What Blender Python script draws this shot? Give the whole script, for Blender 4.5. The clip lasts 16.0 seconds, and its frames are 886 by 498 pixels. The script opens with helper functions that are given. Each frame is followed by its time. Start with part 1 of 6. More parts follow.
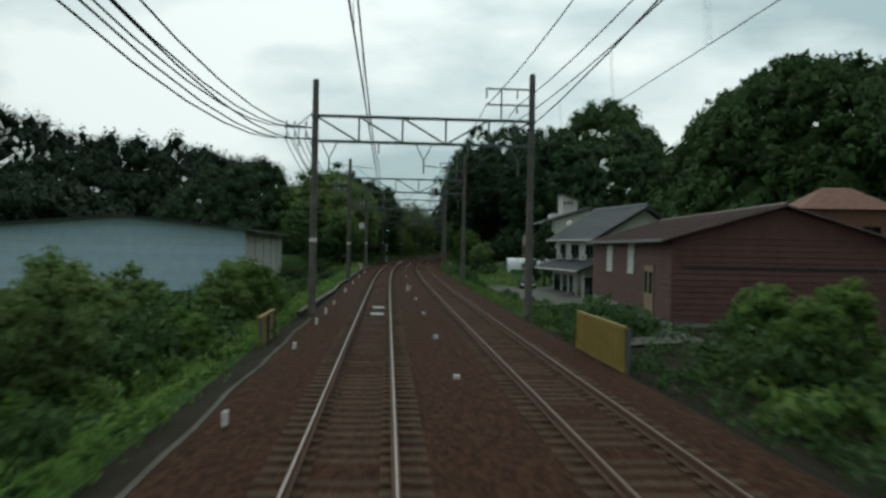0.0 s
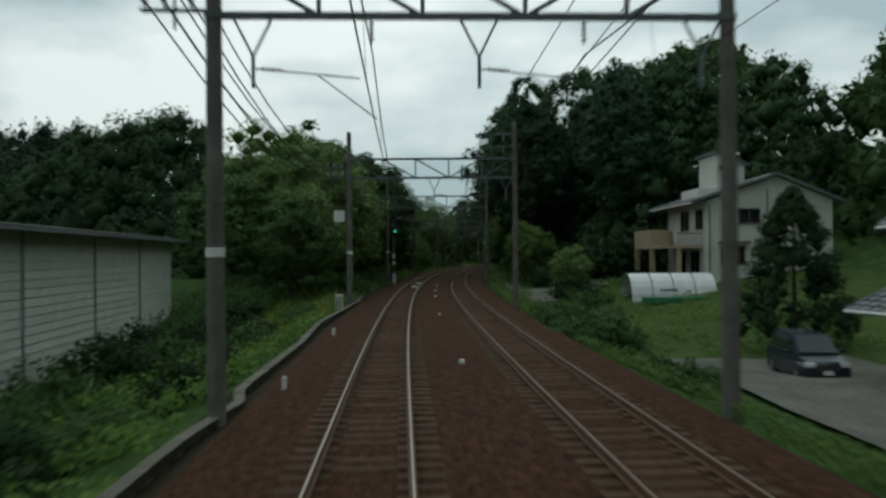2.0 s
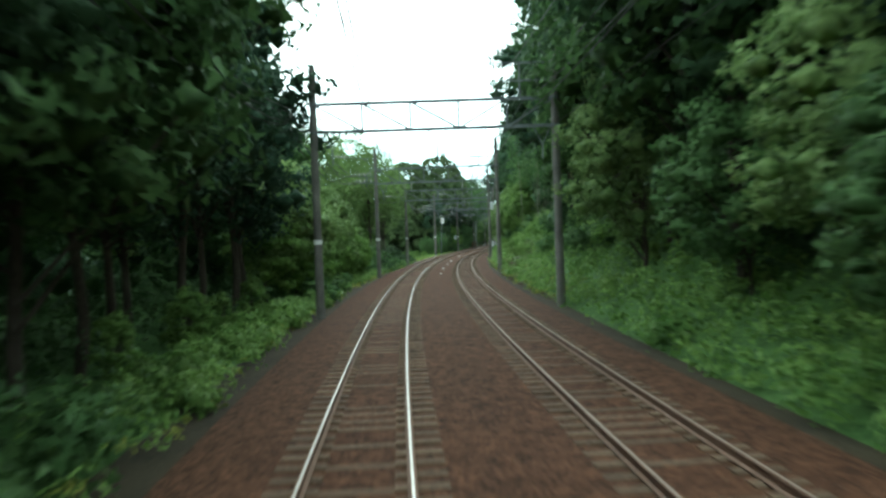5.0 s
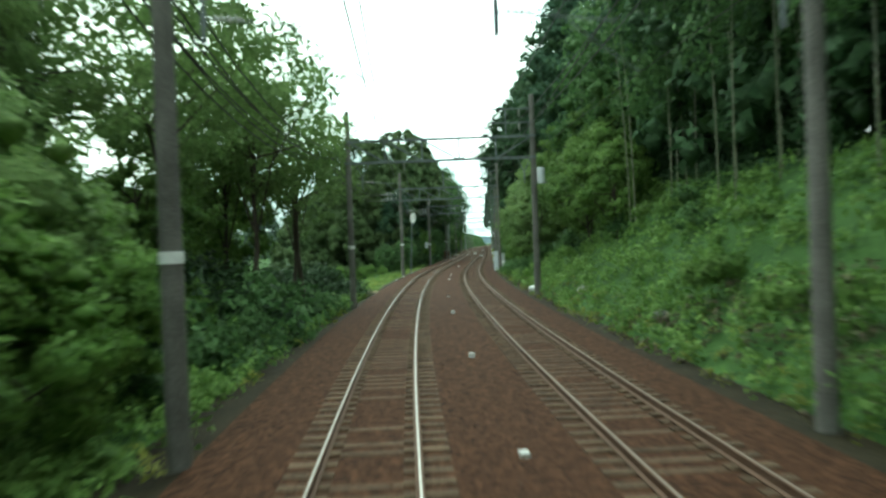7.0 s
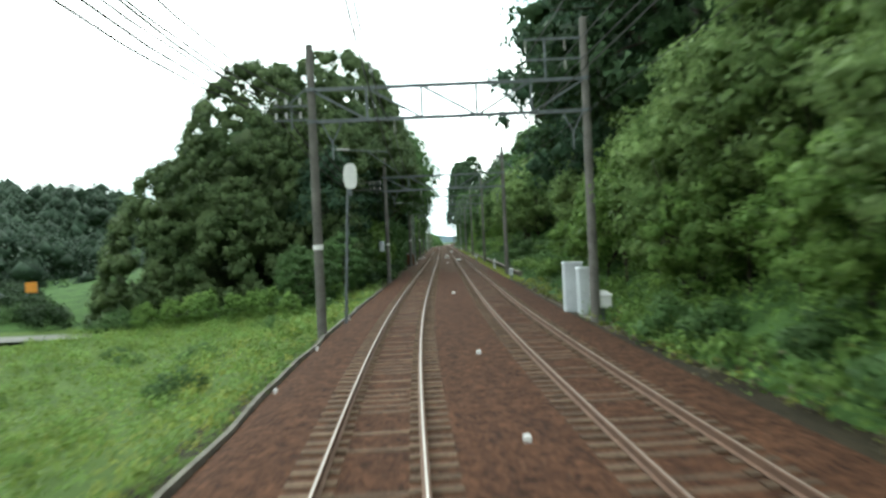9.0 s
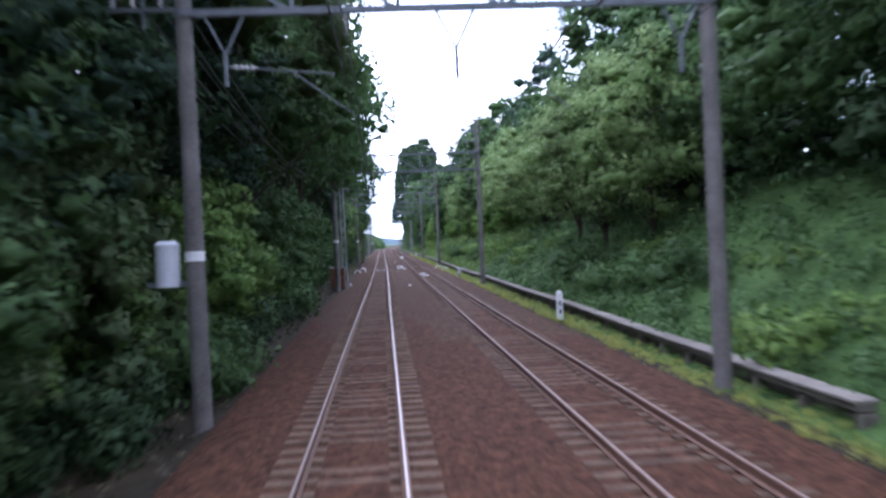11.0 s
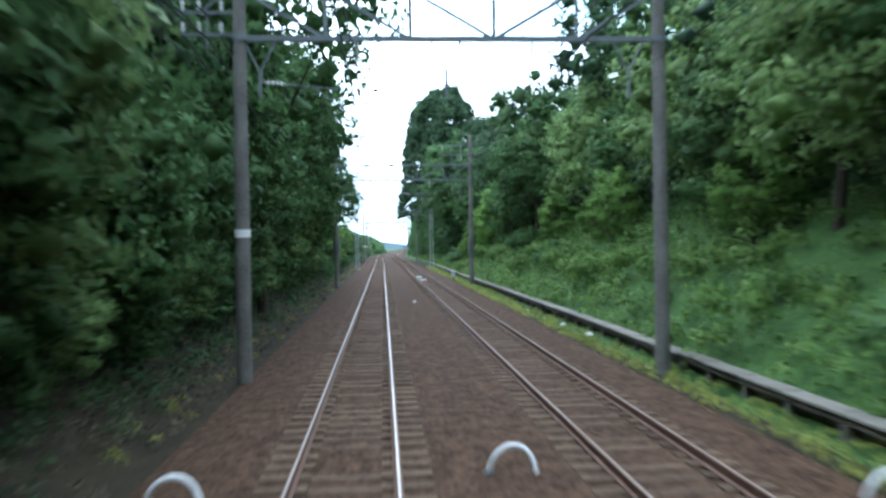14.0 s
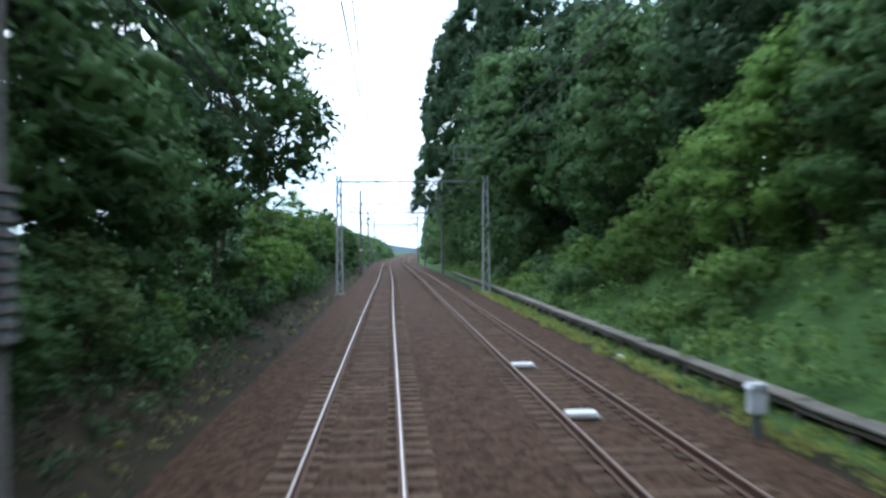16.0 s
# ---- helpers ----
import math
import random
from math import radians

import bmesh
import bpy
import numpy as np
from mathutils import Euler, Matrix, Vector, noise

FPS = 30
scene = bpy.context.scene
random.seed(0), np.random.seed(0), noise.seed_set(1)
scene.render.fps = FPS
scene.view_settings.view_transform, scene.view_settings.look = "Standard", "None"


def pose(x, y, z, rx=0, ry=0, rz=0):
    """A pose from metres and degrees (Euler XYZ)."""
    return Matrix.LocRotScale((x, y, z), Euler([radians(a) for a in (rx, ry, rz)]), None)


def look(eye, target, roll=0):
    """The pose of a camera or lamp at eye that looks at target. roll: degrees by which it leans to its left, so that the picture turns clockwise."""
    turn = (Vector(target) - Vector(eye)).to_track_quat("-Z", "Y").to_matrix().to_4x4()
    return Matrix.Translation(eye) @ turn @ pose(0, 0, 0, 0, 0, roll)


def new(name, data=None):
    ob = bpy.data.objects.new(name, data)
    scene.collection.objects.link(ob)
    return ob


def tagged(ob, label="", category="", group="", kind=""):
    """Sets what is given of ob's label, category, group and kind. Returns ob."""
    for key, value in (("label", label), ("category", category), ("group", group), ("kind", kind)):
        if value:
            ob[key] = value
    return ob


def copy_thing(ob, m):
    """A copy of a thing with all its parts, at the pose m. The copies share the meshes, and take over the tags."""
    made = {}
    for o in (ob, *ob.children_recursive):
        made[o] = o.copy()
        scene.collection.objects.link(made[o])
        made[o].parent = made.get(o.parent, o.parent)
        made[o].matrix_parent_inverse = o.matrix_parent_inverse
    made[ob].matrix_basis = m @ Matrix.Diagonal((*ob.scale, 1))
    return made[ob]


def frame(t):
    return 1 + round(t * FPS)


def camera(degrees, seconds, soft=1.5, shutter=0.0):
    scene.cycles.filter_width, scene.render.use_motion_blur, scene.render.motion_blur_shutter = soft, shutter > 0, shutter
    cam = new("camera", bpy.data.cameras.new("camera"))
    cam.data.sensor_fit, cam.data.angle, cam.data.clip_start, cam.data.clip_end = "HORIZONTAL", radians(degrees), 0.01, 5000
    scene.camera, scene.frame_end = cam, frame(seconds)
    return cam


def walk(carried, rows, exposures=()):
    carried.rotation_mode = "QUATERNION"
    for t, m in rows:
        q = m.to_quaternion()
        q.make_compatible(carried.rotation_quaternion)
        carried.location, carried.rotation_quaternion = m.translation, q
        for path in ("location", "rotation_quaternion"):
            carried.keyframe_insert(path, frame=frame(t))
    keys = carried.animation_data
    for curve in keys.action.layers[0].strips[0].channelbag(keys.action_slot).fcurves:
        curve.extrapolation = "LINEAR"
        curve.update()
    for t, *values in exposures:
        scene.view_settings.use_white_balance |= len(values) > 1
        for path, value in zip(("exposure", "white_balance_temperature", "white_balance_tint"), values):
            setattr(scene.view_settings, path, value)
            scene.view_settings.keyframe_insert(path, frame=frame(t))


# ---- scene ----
# The line of the railway: curvature (1/km) and gradient (per mille) at even steps of the distance run.
KAPPA = [-0.93, 0.01, 0.13, 0.7, 1.28, 0.96, 1.2, 0.85, 1.31, -0.02, 0.1, -0.14, 0.02, -0.06, 0.18, -0.31, 0.03, 0.27, 0.36, 0.35]
GRADE = [-3.28, 1.1, 3.7, 2.14, 1.24, 0.47, 3.71, 3.52, 1.82, 1.21]
GAUGE, APART = 1.45, 4.47          # rail to rail, and track to track
S_AXIS = np.arange(-20, 760.5, 1.0)


def run_up(values, step):
    v = np.interp(S_AXIS, -20 + step * np.arange(len(values)), values) * 1e-3
    c = np.concatenate([[0], np.cumsum((v[1:] + v[:-1]) / 2)])
    return c - c[20]


HEAD = run_up(KAPPA, 40.0)
RISE = run_up(GRADE, 80.0)


def sum_up(v):
    c = np.concatenate([[0], np.cumsum((v[1:] + v[:-1]) / 2)])
    return c - c[20]


LINE_X, LINE_Y = sum_up(np.sin(HEAD)), sum_up(np.cos(HEAD))


def heading(s):
    return np.interp(s, S_AXIS, HEAD)


def rise(s):
    return np.interp(s, S_AXIS, RISE)


def spot(s, d, z=0.0):
    """World places at s metres along the near track, d to its right, z above its rails (arrays too)."""
    s, d, z = np.broadcast_arrays(np.asarray(s, float), np.asarray(d, float), np.asarray(z, float))
    h = heading(s)
    over = np.where(s > 760, s - 760, np.where(s < -20, s + 20, 0.0))
    x = np.interp(s, S_AXIS, LINE_X) + over * np.sin(h) + d * np.cos(h)
    y = np.interp(s, S_AXIS, LINE_Y) + over * np.cos(h) - d * np.sin(h)
    return np.stack([x, y, z + rise(s)], -1)


def put(s, d, z=0.0, turn=0.0, scale=1.0):
    """The pose of a thing there, its y along the line; turn: degrees to the left."""
    p = spot(s, d, z)
    return pose(*p, 0, 0, math.degrees(-heading(s)) + turn) @ Matrix.Scale(scale, 4)


# ---- camera: seconds, metres run, then yaw to the right of the line, pitch and lean to the right in degrees ----
ROWS = [
    (0.0, 0.00, 3.47, -0.21, -1.13), (0.5, 15.65, 4.26, -0.57, -0.44), (1.0, 31.31, 2.78, 0.33, -0.38),
    (1.5, 47.01, 2.54, 0.45, -0.05), (2.0, 62.72, 2.97, 0.40, 0.52), (2.5, 78.40, 3.53, -0.10, 1.29),
    (3.0, 94.01, 4.43, -0.92, 1.57), (3.5, 109.53, 4.45, -0.82, 1.57), (4.0, 124.97, 4.52, -0.95, 1.93),
    (4.2, 131.12, 4.65, -1.16, 1.96), (4.7, 146.47, 4.16, -0.88, 2.06), (5.2, 161.79, 3.66, -0.61, 2.16),
    (5.7, 177.08, 3.17, -0.33, 2.26), (6.3, 195.38, 2.58, 0.00, 2.38), (6.5, 201.48, 2.72, -0.10, 2.30),
    (7.0, 216.71, 3.30, -0.31, 2.14), (7.5, 231.93, 4.10, -0.91, 2.38), (8.0, 247.16, 4.60, -0.92, 2.72),
    (8.5, 262.38, 2.71, -0.28, 3.48), (9.0, 277.59, 3.02, -0.47, 2.65), (9.2, 283.68, 2.94, -0.61, 2.62),
    (9.7, 298.89, 3.25, -0.58, 2.59), (10.2, 314.10, 3.56, -0.54, 2.56), (10.7, 329.31, 3.87, -0.51, 2.53),
    (11.3, 347.57, 4.24, -0.47, 2.49), (11.5, 353.65, 4.70, -0.54, 1.20), (12.0, 368.90, 4.09, -0.43, 0.80),
    (12.5, 384.19, 3.94, -0.29, -0.06), (13.0, 399.51, 3.79, -0.18, 0.19), (13.5, 414.88, 4.18, -0.13, 0.47),
    (14.0, 430.28, 3.98, -0.09, 0.90), (14.5, 445.73, 4.42, 0.01, 0.52), (15.0, 461.22, 4.60, -0.28, 0.51),
    (15.5, 476.75, 4.39, -0.30, -0.01), (16.0, 492.32, 3.58, 0.16, 0.55),
]
EYE_D, EYE_Z = 0.57, 3.08
cam = camera(54.98, 16.0, soft=2.7, shutter=0.3)
path = []
for t, s, yaw, pitch, lean in ROWS:
    path.append((t, pose(*spot(s, EYE_D, EYE_Z), 90 + pitch, lean, -math.degrees(heading(s)) - yaw)))
walk(cam, path, exposures=[(0.0, -2.94, 6350, 0), (2.0, -3.06, 6350, 1), (2.6, -2.94, 6500, 3), (3.0, -2.50, 6600, 7), (3.5, -1.55, 7000, 5), (4.2, -0.72, 6350, 0), (6.3, -0.49, 5850, -20), (7.0, -0.85, 6300, -16), (8.3, -0.93, 6350, -5), (9.2, -0.65, 6400, 3), (11.3, -0.42, 5200, 36), (11.6, -0.52, 5150, 32), (12.0, -0.87, 5050, 19), (12.5, -0.65, 5200, 15), (13.0, -0.42, 5250, 13), (14.0, -0.34, 5250, 9), (15.0, -0.50, 5250, 7), (16.0, -0.92, 5400, 14)])

# ---- sky and sun: bright overcast with thin gaps ----
world = bpy.data.worlds.new("world")
scene.world = world
world.use_nodes = True
wn, wl = world.node_tree.nodes, world.node_tree.links
SUN_UP, SUN_ROUND = 52.0, 8.0
sky = wn.new("ShaderNodeTexSky")
sky.sky_type, sky.sun_disc = "NISHITA", False
sky.sun_elevation, sky.sun_rotation = radians(SUN_UP), radians(SUN_ROUND)
coord = wn.new("ShaderNodeTexCoord")
squash = wn.new("ShaderNodeMapping")
squash.inputs["Scale"].default_value = (1.0, 1.0, 2.6)
cloud = wn.new("ShaderNodeTexNoise")
cloud.inputs["Scale"].default_value, cloud.inputs["Detail"].default_value, cloud.inputs["Roughness"].default_value = 2.1, 6.0, 0.5
ramp = wn.new("ShaderNodeValToRGB")
ramp.color_ramp.elements[0].position, ramp.color_ramp.elements[1].position = 0.4, 0.57
ramp.color_ramp.elements[0].color, ramp.color_ramp.elements[1].color = (0.3, 0.3, 0.3, 1), (1, 1, 1, 1)
tone = wn.new("ShaderNodeMix")
tone.data_type = "RGBA"
tone.inputs["A"].default_value, tone.inputs["B"].default_value = (3.5, 5.7, 6.4, 1), (16.0, 16.5, 16.5, 1)
blend = wn.new("ShaderNodeMix")
blend.data_type = "RGBA"
blend.inputs["Factor"].default_value = 0.9
back = wn["Background"]
back.inputs["Strength"].default_value = 0.1
wl.new(coord.outputs["Generated"], squash.inputs["Vector"])
wl.new(squash.outputs["Vector"], cloud.inputs["Vector"])
wl.new(cloud.outputs["Fac"], ramp.inputs["Fac"])
wl.new(ramp.outputs["Color"], tone.inputs["Factor"])
wl.new(sky.outputs["Color"], blend.inputs["A"])
wl.new(tone.outputs["Result"], blend.inputs["B"])
toward = wn.new("ShaderNodeVectorMath")
toward.operation = "DOT_PRODUCT"
up, way_round = radians(SUN_UP), radians(SUN_ROUND)
toward.inputs[1].default_value = (math.sin(way_round) * math.cos(up), math.cos(way_round) * math.cos(up), math.sin(up))
veil = wn.new("ShaderNodeMapRange")
veil.inputs["From Min"].default_value, veil.inputs["From Max"].default_value = -0.2, 1.0
veil.inputs["To Min"].default_value, veil.inputs["To Max"].default_value = 2.1, 5.5
bright = wn.new("ShaderNodeVectorMath")
bright.operation = "SCALE"
wl.new(coord.outputs["Generated"], toward.inputs[0])
wl.new(toward.outputs["Value"], veil.inputs["Value"])
wl.new(blend.outputs["Result"], bright.inputs[0])
wl.new(veil.outputs["Result"], bright.inputs["Scale"])
wl.new(bright.outputs["Vector"], back.inputs["Color"])
sun = new("sun", bpy.data.lights.new("sun", "SUN"))
sun.data.energy, sun.data.angle, sun.data.color = 0.8, radians(25), (1.0, 0.97, 0.92)
sun.matrix_world = look((60 * math.sin(way_round), 60 * math.cos(way_round), 60 * math.tan(up)), (0, 0, 0))

# ---- materials ----


def material(name, low, high, rough=0.8, scale=3.0, fine=30.0, bump=0.3, metal=0.0, detail=6.0, by_object=0.0, by_island=0.0, spread=(0.35, 0.65), spec=0.5, stretch=None):
    """Two colours mixed by coarse and fine noise, with a fine relief."""
    m = bpy.data.materials.new(name)
    m.use_nodes = True
    n, l = m.node_tree.nodes, m.node_tree.links
    b = n["Principled BSDF"]
    b.inputs["Roughness"].default_value, b.inputs["Metallic"].default_value = rough, metal
    b.inputs["Specular IOR Level"].default_value = spec
    c = n.new("ShaderNodeTexCoord")
    vec = c.outputs["Object"]
    if stretch:
        mp = n.new("ShaderNodeMapping")
        mp.inputs["Scale"].default_value = stretch
        l.new(vec, mp.inputs["Vector"])
        vec = mp.outputs["Vector"]
    a, f = n.new("ShaderNodeTexNoise"), n.new("ShaderNodeTexNoise")
    a.inputs["Roughness"].default_value = 0.58
    a.inputs["Scale"].default_value, a.inputs["Detail"].default_value = scale, detail
    f.inputs["Scale"].default_value, f.inputs["Detail"].default_value = fine, 4.0
    l.new(vec, a.inputs["Vector"])
    l.new(vec, f.inputs["Vector"])
    mean = n.new("ShaderNodeMath")
    mean.operation = "MULTIPLY_ADD"
    mean.inputs[1].default_value = 0.5
    l.new(a.outputs["Fac"], mean.inputs[0])
    half = n.new("ShaderNodeMath")
    half.operation = "MULTIPLY"
    half.inputs[1].default_value = 0.5
    l.new(f.outputs["Fac"], half.inputs[0])
    l.new(half.outputs[0], mean.inputs[2])
    r = n.new("ShaderNodeMapRange")
    r.inputs["From Min"].default_value, r.inputs["From Max"].default_value = spread
    l.new(mean.outputs[0], r.inputs["Value"])
    mix = n.new("ShaderNodeMix")
    mix.data_type = "RGBA"
    mix.inputs["A"].default_value, mix.inputs["B"].default_value = (*low, 1), (*high, 1)
    l.new(r.outputs["Result"], mix.inputs["Factor"])
    col = mix.outputs["Result"]
    for amount, source in ((by_object, "ShaderNodeObjectInfo"), (by_island, "ShaderNodeNewGeometry")):
        if amount:
            o = n.new(source)
            value = n.new("ShaderNodeMapRange")
            value.inputs["To Min"].default_value, value.inputs["To Max"].default_value = 1 - amount, 1 + amount
            l.new(o.outputs["Random" if source == "ShaderNodeObjectInfo" else "Random Per Island"], value.inputs["Value"])
            hsv = n.new("ShaderNodeHueSaturation")
            l.new(value.outputs["Result"], hsv.inputs["Value"])
            l.new(col, hsv.inputs["Color"])
            col = hsv.outputs["Color"]
    l.new(col, b.inputs["Base Color"])
    if bump:
        u = n.new("ShaderNodeBump")
        u.inputs["Strength"].default_value, u.inputs["Distance"].default_value = bump, 0.02
        l.new(mean.outputs[0], u.inputs["Height"])
        l.new(u.outputs["Normal"], b.inputs["Normal"])
    return m


def leaf_material(name, low, high, light=0.25):
    """Leaves: each spray of its own green, some light let through."""
    m = material(name, low, high, rough=0.6, scale=0.35, fine=5.0, bump=0.0, by_object=0.2, by_island=0.2, spec=0.1)
    n, l = m.node_tree.nodes, m.node_tree.links
    b, out = n["Principled BSDF"], n["Material Output"]
    col = b.inputs["Base Color"].links[0].from_socket
    tr = n.new("ShaderNodeBsdfTranslucent")
    l.new(col, tr.inputs["Color"])
    mx = n.new("ShaderNodeMixShader")
    mx.inputs[0].default_value = light
    l.new(b.outputs[0], mx.inputs[1])
    l.new(tr.outputs[0], mx.inputs[2])
    l.new(mx.outputs[0], out.inputs["Surface"])
    return m


M_BALLAST = material("ballast", (0.012, 0.0048, 0.0026), (0.098, 0.044, 0.023), rough=0.95, scale=4.5, fine=13, bump=1.0, spread=(0.4, 0.62), detail=12.0, spec=0.1)
M_BALLAST_GREY = material("grey_brown_ballast", (0.015, 0.0078, 0.0042), (0.1, 0.058, 0.034), rough=0.95, scale=4.5, fine=13, bump=1.0, spread=(0.4, 0.62), detail=12.0, spec=0.1)
M_STONE = material("ballast_stone", (0.03, 0.016, 0.01), (0.11, 0.066, 0.044), rough=0.95, scale=1.5, fine=30, bump=0.4, by_island=0.35, spec=0.15)
M_SLEEPER = material("sleeper_concrete", (0.04, 0.026, 0.016), (0.135, 0.092, 0.06), rough=0.9, scale=2.5, fine=40, bump=0.4, by_object=0.2, by_island=0.2, spec=0.15)
M_RAILHEAD = material("worn_rail_steel", (0.2, 0.175, 0.15), (0.38, 0.345, 0.31), rough=0.4, scale=4, fine=60, bump=0.05, metal=1.0)
M_RAILRUST = material("rusty_rail_steel", (0.07, 0.035, 0.02), (0.16, 0.085, 0.05), rough=0.85, scale=4, fine=50, bump=0.3)
M_EARTH = material("earth_and_weeds", (0.009, 0.0075, 0.004), (0.037, 0.029, 0.015), rough=0.95, scale=0.6, fine=9, bump=1.0, spec=0.15)
M_BANK = material("leafy_bank", (0.016, 0.038, 0.01), (0.07, 0.13, 0.034), rough=0.95, scale=0.8, fine=6, bump=1.0, spec=0.1)
M_DRY = material("dry_grass", (0.04, 0.031, 0.017), (0.13, 0.105, 0.055), rough=0.9, scale=0.8, fine=9, bump=0, by_island=0.4)
M_GRASS = material("meadow_grass", (0.034, 0.06, 0.013), (0.084, 0.125, 0.032), rough=0.95, scale=0.3, fine=8, bump=1.0, spec=0.1)
M_POLE = material("weathered_pole_concrete", (0.078, 0.073, 0.065), (0.19, 0.178, 0.16), rough=0.9, scale=1.5, fine=25, bump=0.2, by_object=0.1)
M_STEEL = material("grey_painted_steel", (0.07, 0.08, 0.085), (0.17, 0.19, 0.2), rough=0.65, scale=3, fine=40, bump=0.1, metal=0.1)
M_WIRE = material("dark_wire", (0.02, 0.02, 0.02), (0.05, 0.05, 0.05), rough=0.6, scale=2, fine=9, bump=0)
M_INSUL = material("insulator_porcelain", (0.35, 0.34, 0.32), (0.55, 0.54, 0.52), rough=0.3, scale=8, fine=40, bump=0)
M_ZINC = material("galvanised_steel", (0.2, 0.21, 0.21), (0.36, 0.37, 0.37), rough=0.6, scale=3, fine=30, bump=0.05)
M_CONC = material("old_concrete", (0.2, 0.195, 0.175), (0.42, 0.41, 0.38), rough=0.92, scale=1.2, fine=22, bump=0.35, by_object=0.12)
M_WHITE = material("white_paint", (0.62, 0.62, 0.6), (0.82, 0.82, 0.8), rough=0.6, scale=3, fine=30, bump=0.05)
M_LEAF = [leaf_material("leaves_dark", (0.021, 0.048, 0.02), (0.072, 0.122, 0.055), 0.3),
          leaf_material("leaves_mid", (0.035, 0.08, 0.023), (0.108, 0.18, 0.064), 0.35),
          leaf_material("leaves_bright", (0.066, 0.134, 0.03), (0.19, 0.285, 0.074), 0.38),
          leaf_material("leaves_blue_green", (0.022, 0.052, 0.03), (0.068, 0.12, 0.068), 0.3),
          leaf_material("leaves_yellow_green", (0.14, 0.16, 0.027), (0.31, 0.33, 0.08), 0.35),
          leaf_material("leaves_fresh", (0.075, 0.155, 0.03), (0.215, 0.335, 0.08), 0.4),
          leaf_material("leaves_olive", (0.085, 0.15, 0.046), (0.235, 0.325, 0.115), 0.4)]
M_MEADOW = leaf_material("leaves_meadow", (0.06, 0.1, 0.018), (0.175, 0.235, 0.05), 0.35)
M_KNOLL = leaf_material("leaves_dark_olive", (0.03, 0.058, 0.02), (0.112, 0.15, 0.062), 0.32)
# Leaf green darkened further, with the shade under the trees put into its colour.
M_SHADY = leaf_material("leaves_shade_dark", (0.013, 0.03, 0.011), (0.047, 0.082, 0.032), 0.25)
M_HILL = leaf_material("leaves_far_hill", (0.013, 0.027, 0.016), (0.036, 0.06, 0.034), 0.2)
M_OLD = material("weathered_grey_concrete", (0.06, 0.055, 0.043), (0.17, 0.155, 0.125), rough=0.95, scale=1.5, fine=18, bump=0.4, by_object=0.2, spec=0.2)
M_SHADECONC = material("shade_dark_concrete", (0.018, 0.02, 0.011), (0.07, 0.068, 0.045), rough=0.95, scale=1.2, fine=14, bump=0.5, by_object=0.25, spec=0.1)
M_BARK = material("bark", (0.025, 0.02, 0.015), (0.085, 0.07, 0.053), rough=0.95, scale=4, fine=30, bump=0.8, stretch=(1, 1, 0.25), spec=0.2)

# ---- building helpers ----


def mesh_of(name, bm, mat, smooth=False):
    me = bpy.data.meshes.new(name)
    bm.to_mesh(me)
    bm.free()
    for m in (mat if isinstance(mat, (list, tuple)) else [mat]):
        me.materials.append(m)
    if smooth:
        me.shade_smooth()
    return me


def part(name, bm, mat, parent, label="", smooth=False):
    ob = new(name, mesh_of(name, bm, mat, smooth))
    ob.parent = parent
    return tagged(ob, label)


def thing(name, m, label, category, group="", kind=""):
    ob = new(name)
    ob.empty_display_size = 0.2
    ob.matrix_basis = m
    return tagged(ob, label, category, group, kind)


def single(name, bm, mat, m, label, category, group="", kind="", smooth=False):
    ob = new(name, mesh_of(name, bm, mat, smooth))
    ob.matrix_basis = m
    return tagged(ob, label, category, group, kind)


def box(bm, x0, x1, y0, y1, z0, z1, bevel=0.0, mat=0):
    r = bmesh.ops.create_cube(bm, size=1.0, matrix=Matrix.Translation(((x0 + x1) / 2, (y0 + y1) / 2, (z0 + z1) / 2)) @ Matrix.Diagonal((x1 - x0, y1 - y0, z1 - z0, 1)))
    faces = {f for v in r["verts"] for f in v.link_faces}
    for f in faces:
        f.material_index = mat
    if bevel:
        bmesh.ops.bevel(bm, geom=list({e for v in r["verts"] for e in v.link_edges}), offset=bevel, segments=1, affect="EDGES")
    return bm


def rod(bm, a, b, r0, r1=None, n=8, mat=0):
    """A round bar from a to b."""
    a, b = Vector(a), Vector(b)
    r1 = r0 if r1 is None else r1
    m = Matrix.Translation((a + b) / 2) @ (b - a).to_track_quat("Z", "Y").to_matrix().to_4x4()
    r = bmesh.ops.create_cone(bm, cap_ends=True, segments=n, radius1=r0, radius2=r1, depth=(b - a).length, matrix=m)
    for f in {f for v in r["verts"] for f in v.link_faces}:
        f.material_index = mat
    return bm


def bar(bm, a, b, w, h, mat=0):
    """A square-edged bar from a to b."""
    a, b = Vector(a), Vector(b)
    m = Matrix.Translation((a + b) / 2) @ (b - a).to_track_quat("Z", "Y").to_matrix().to_4x4() @ Matrix.Diagonal((w, h, (b - a).length, 1))
    r = bmesh.ops.create_cube(bm, size=1.0, matrix=m)
    for f in {f for v in r["verts"] for f in v.link_faces}:
        f.material_index = mat
    return bm


def B():
    return bmesh.new()


SHADING = {}


def raw_mesh(name, verts, faces, mat, smooth=False, normals=None):
    me = bpy.data.meshes.new(name)
    me.from_pydata(np.asarray(verts, float).tolist(), [], faces.tolist() if isinstance(faces, np.ndarray) else faces)
    for m in (mat if isinstance(mat, (list, tuple)) else [mat]):
        me.materials.append(m)
    me.update()
    if smooth or normals is not None:
        me.shade_smooth()
    if normals is not None:
        me.normals_split_custom_set_from_vertices(normals)
        SHADING[me.name] = normals
    return me


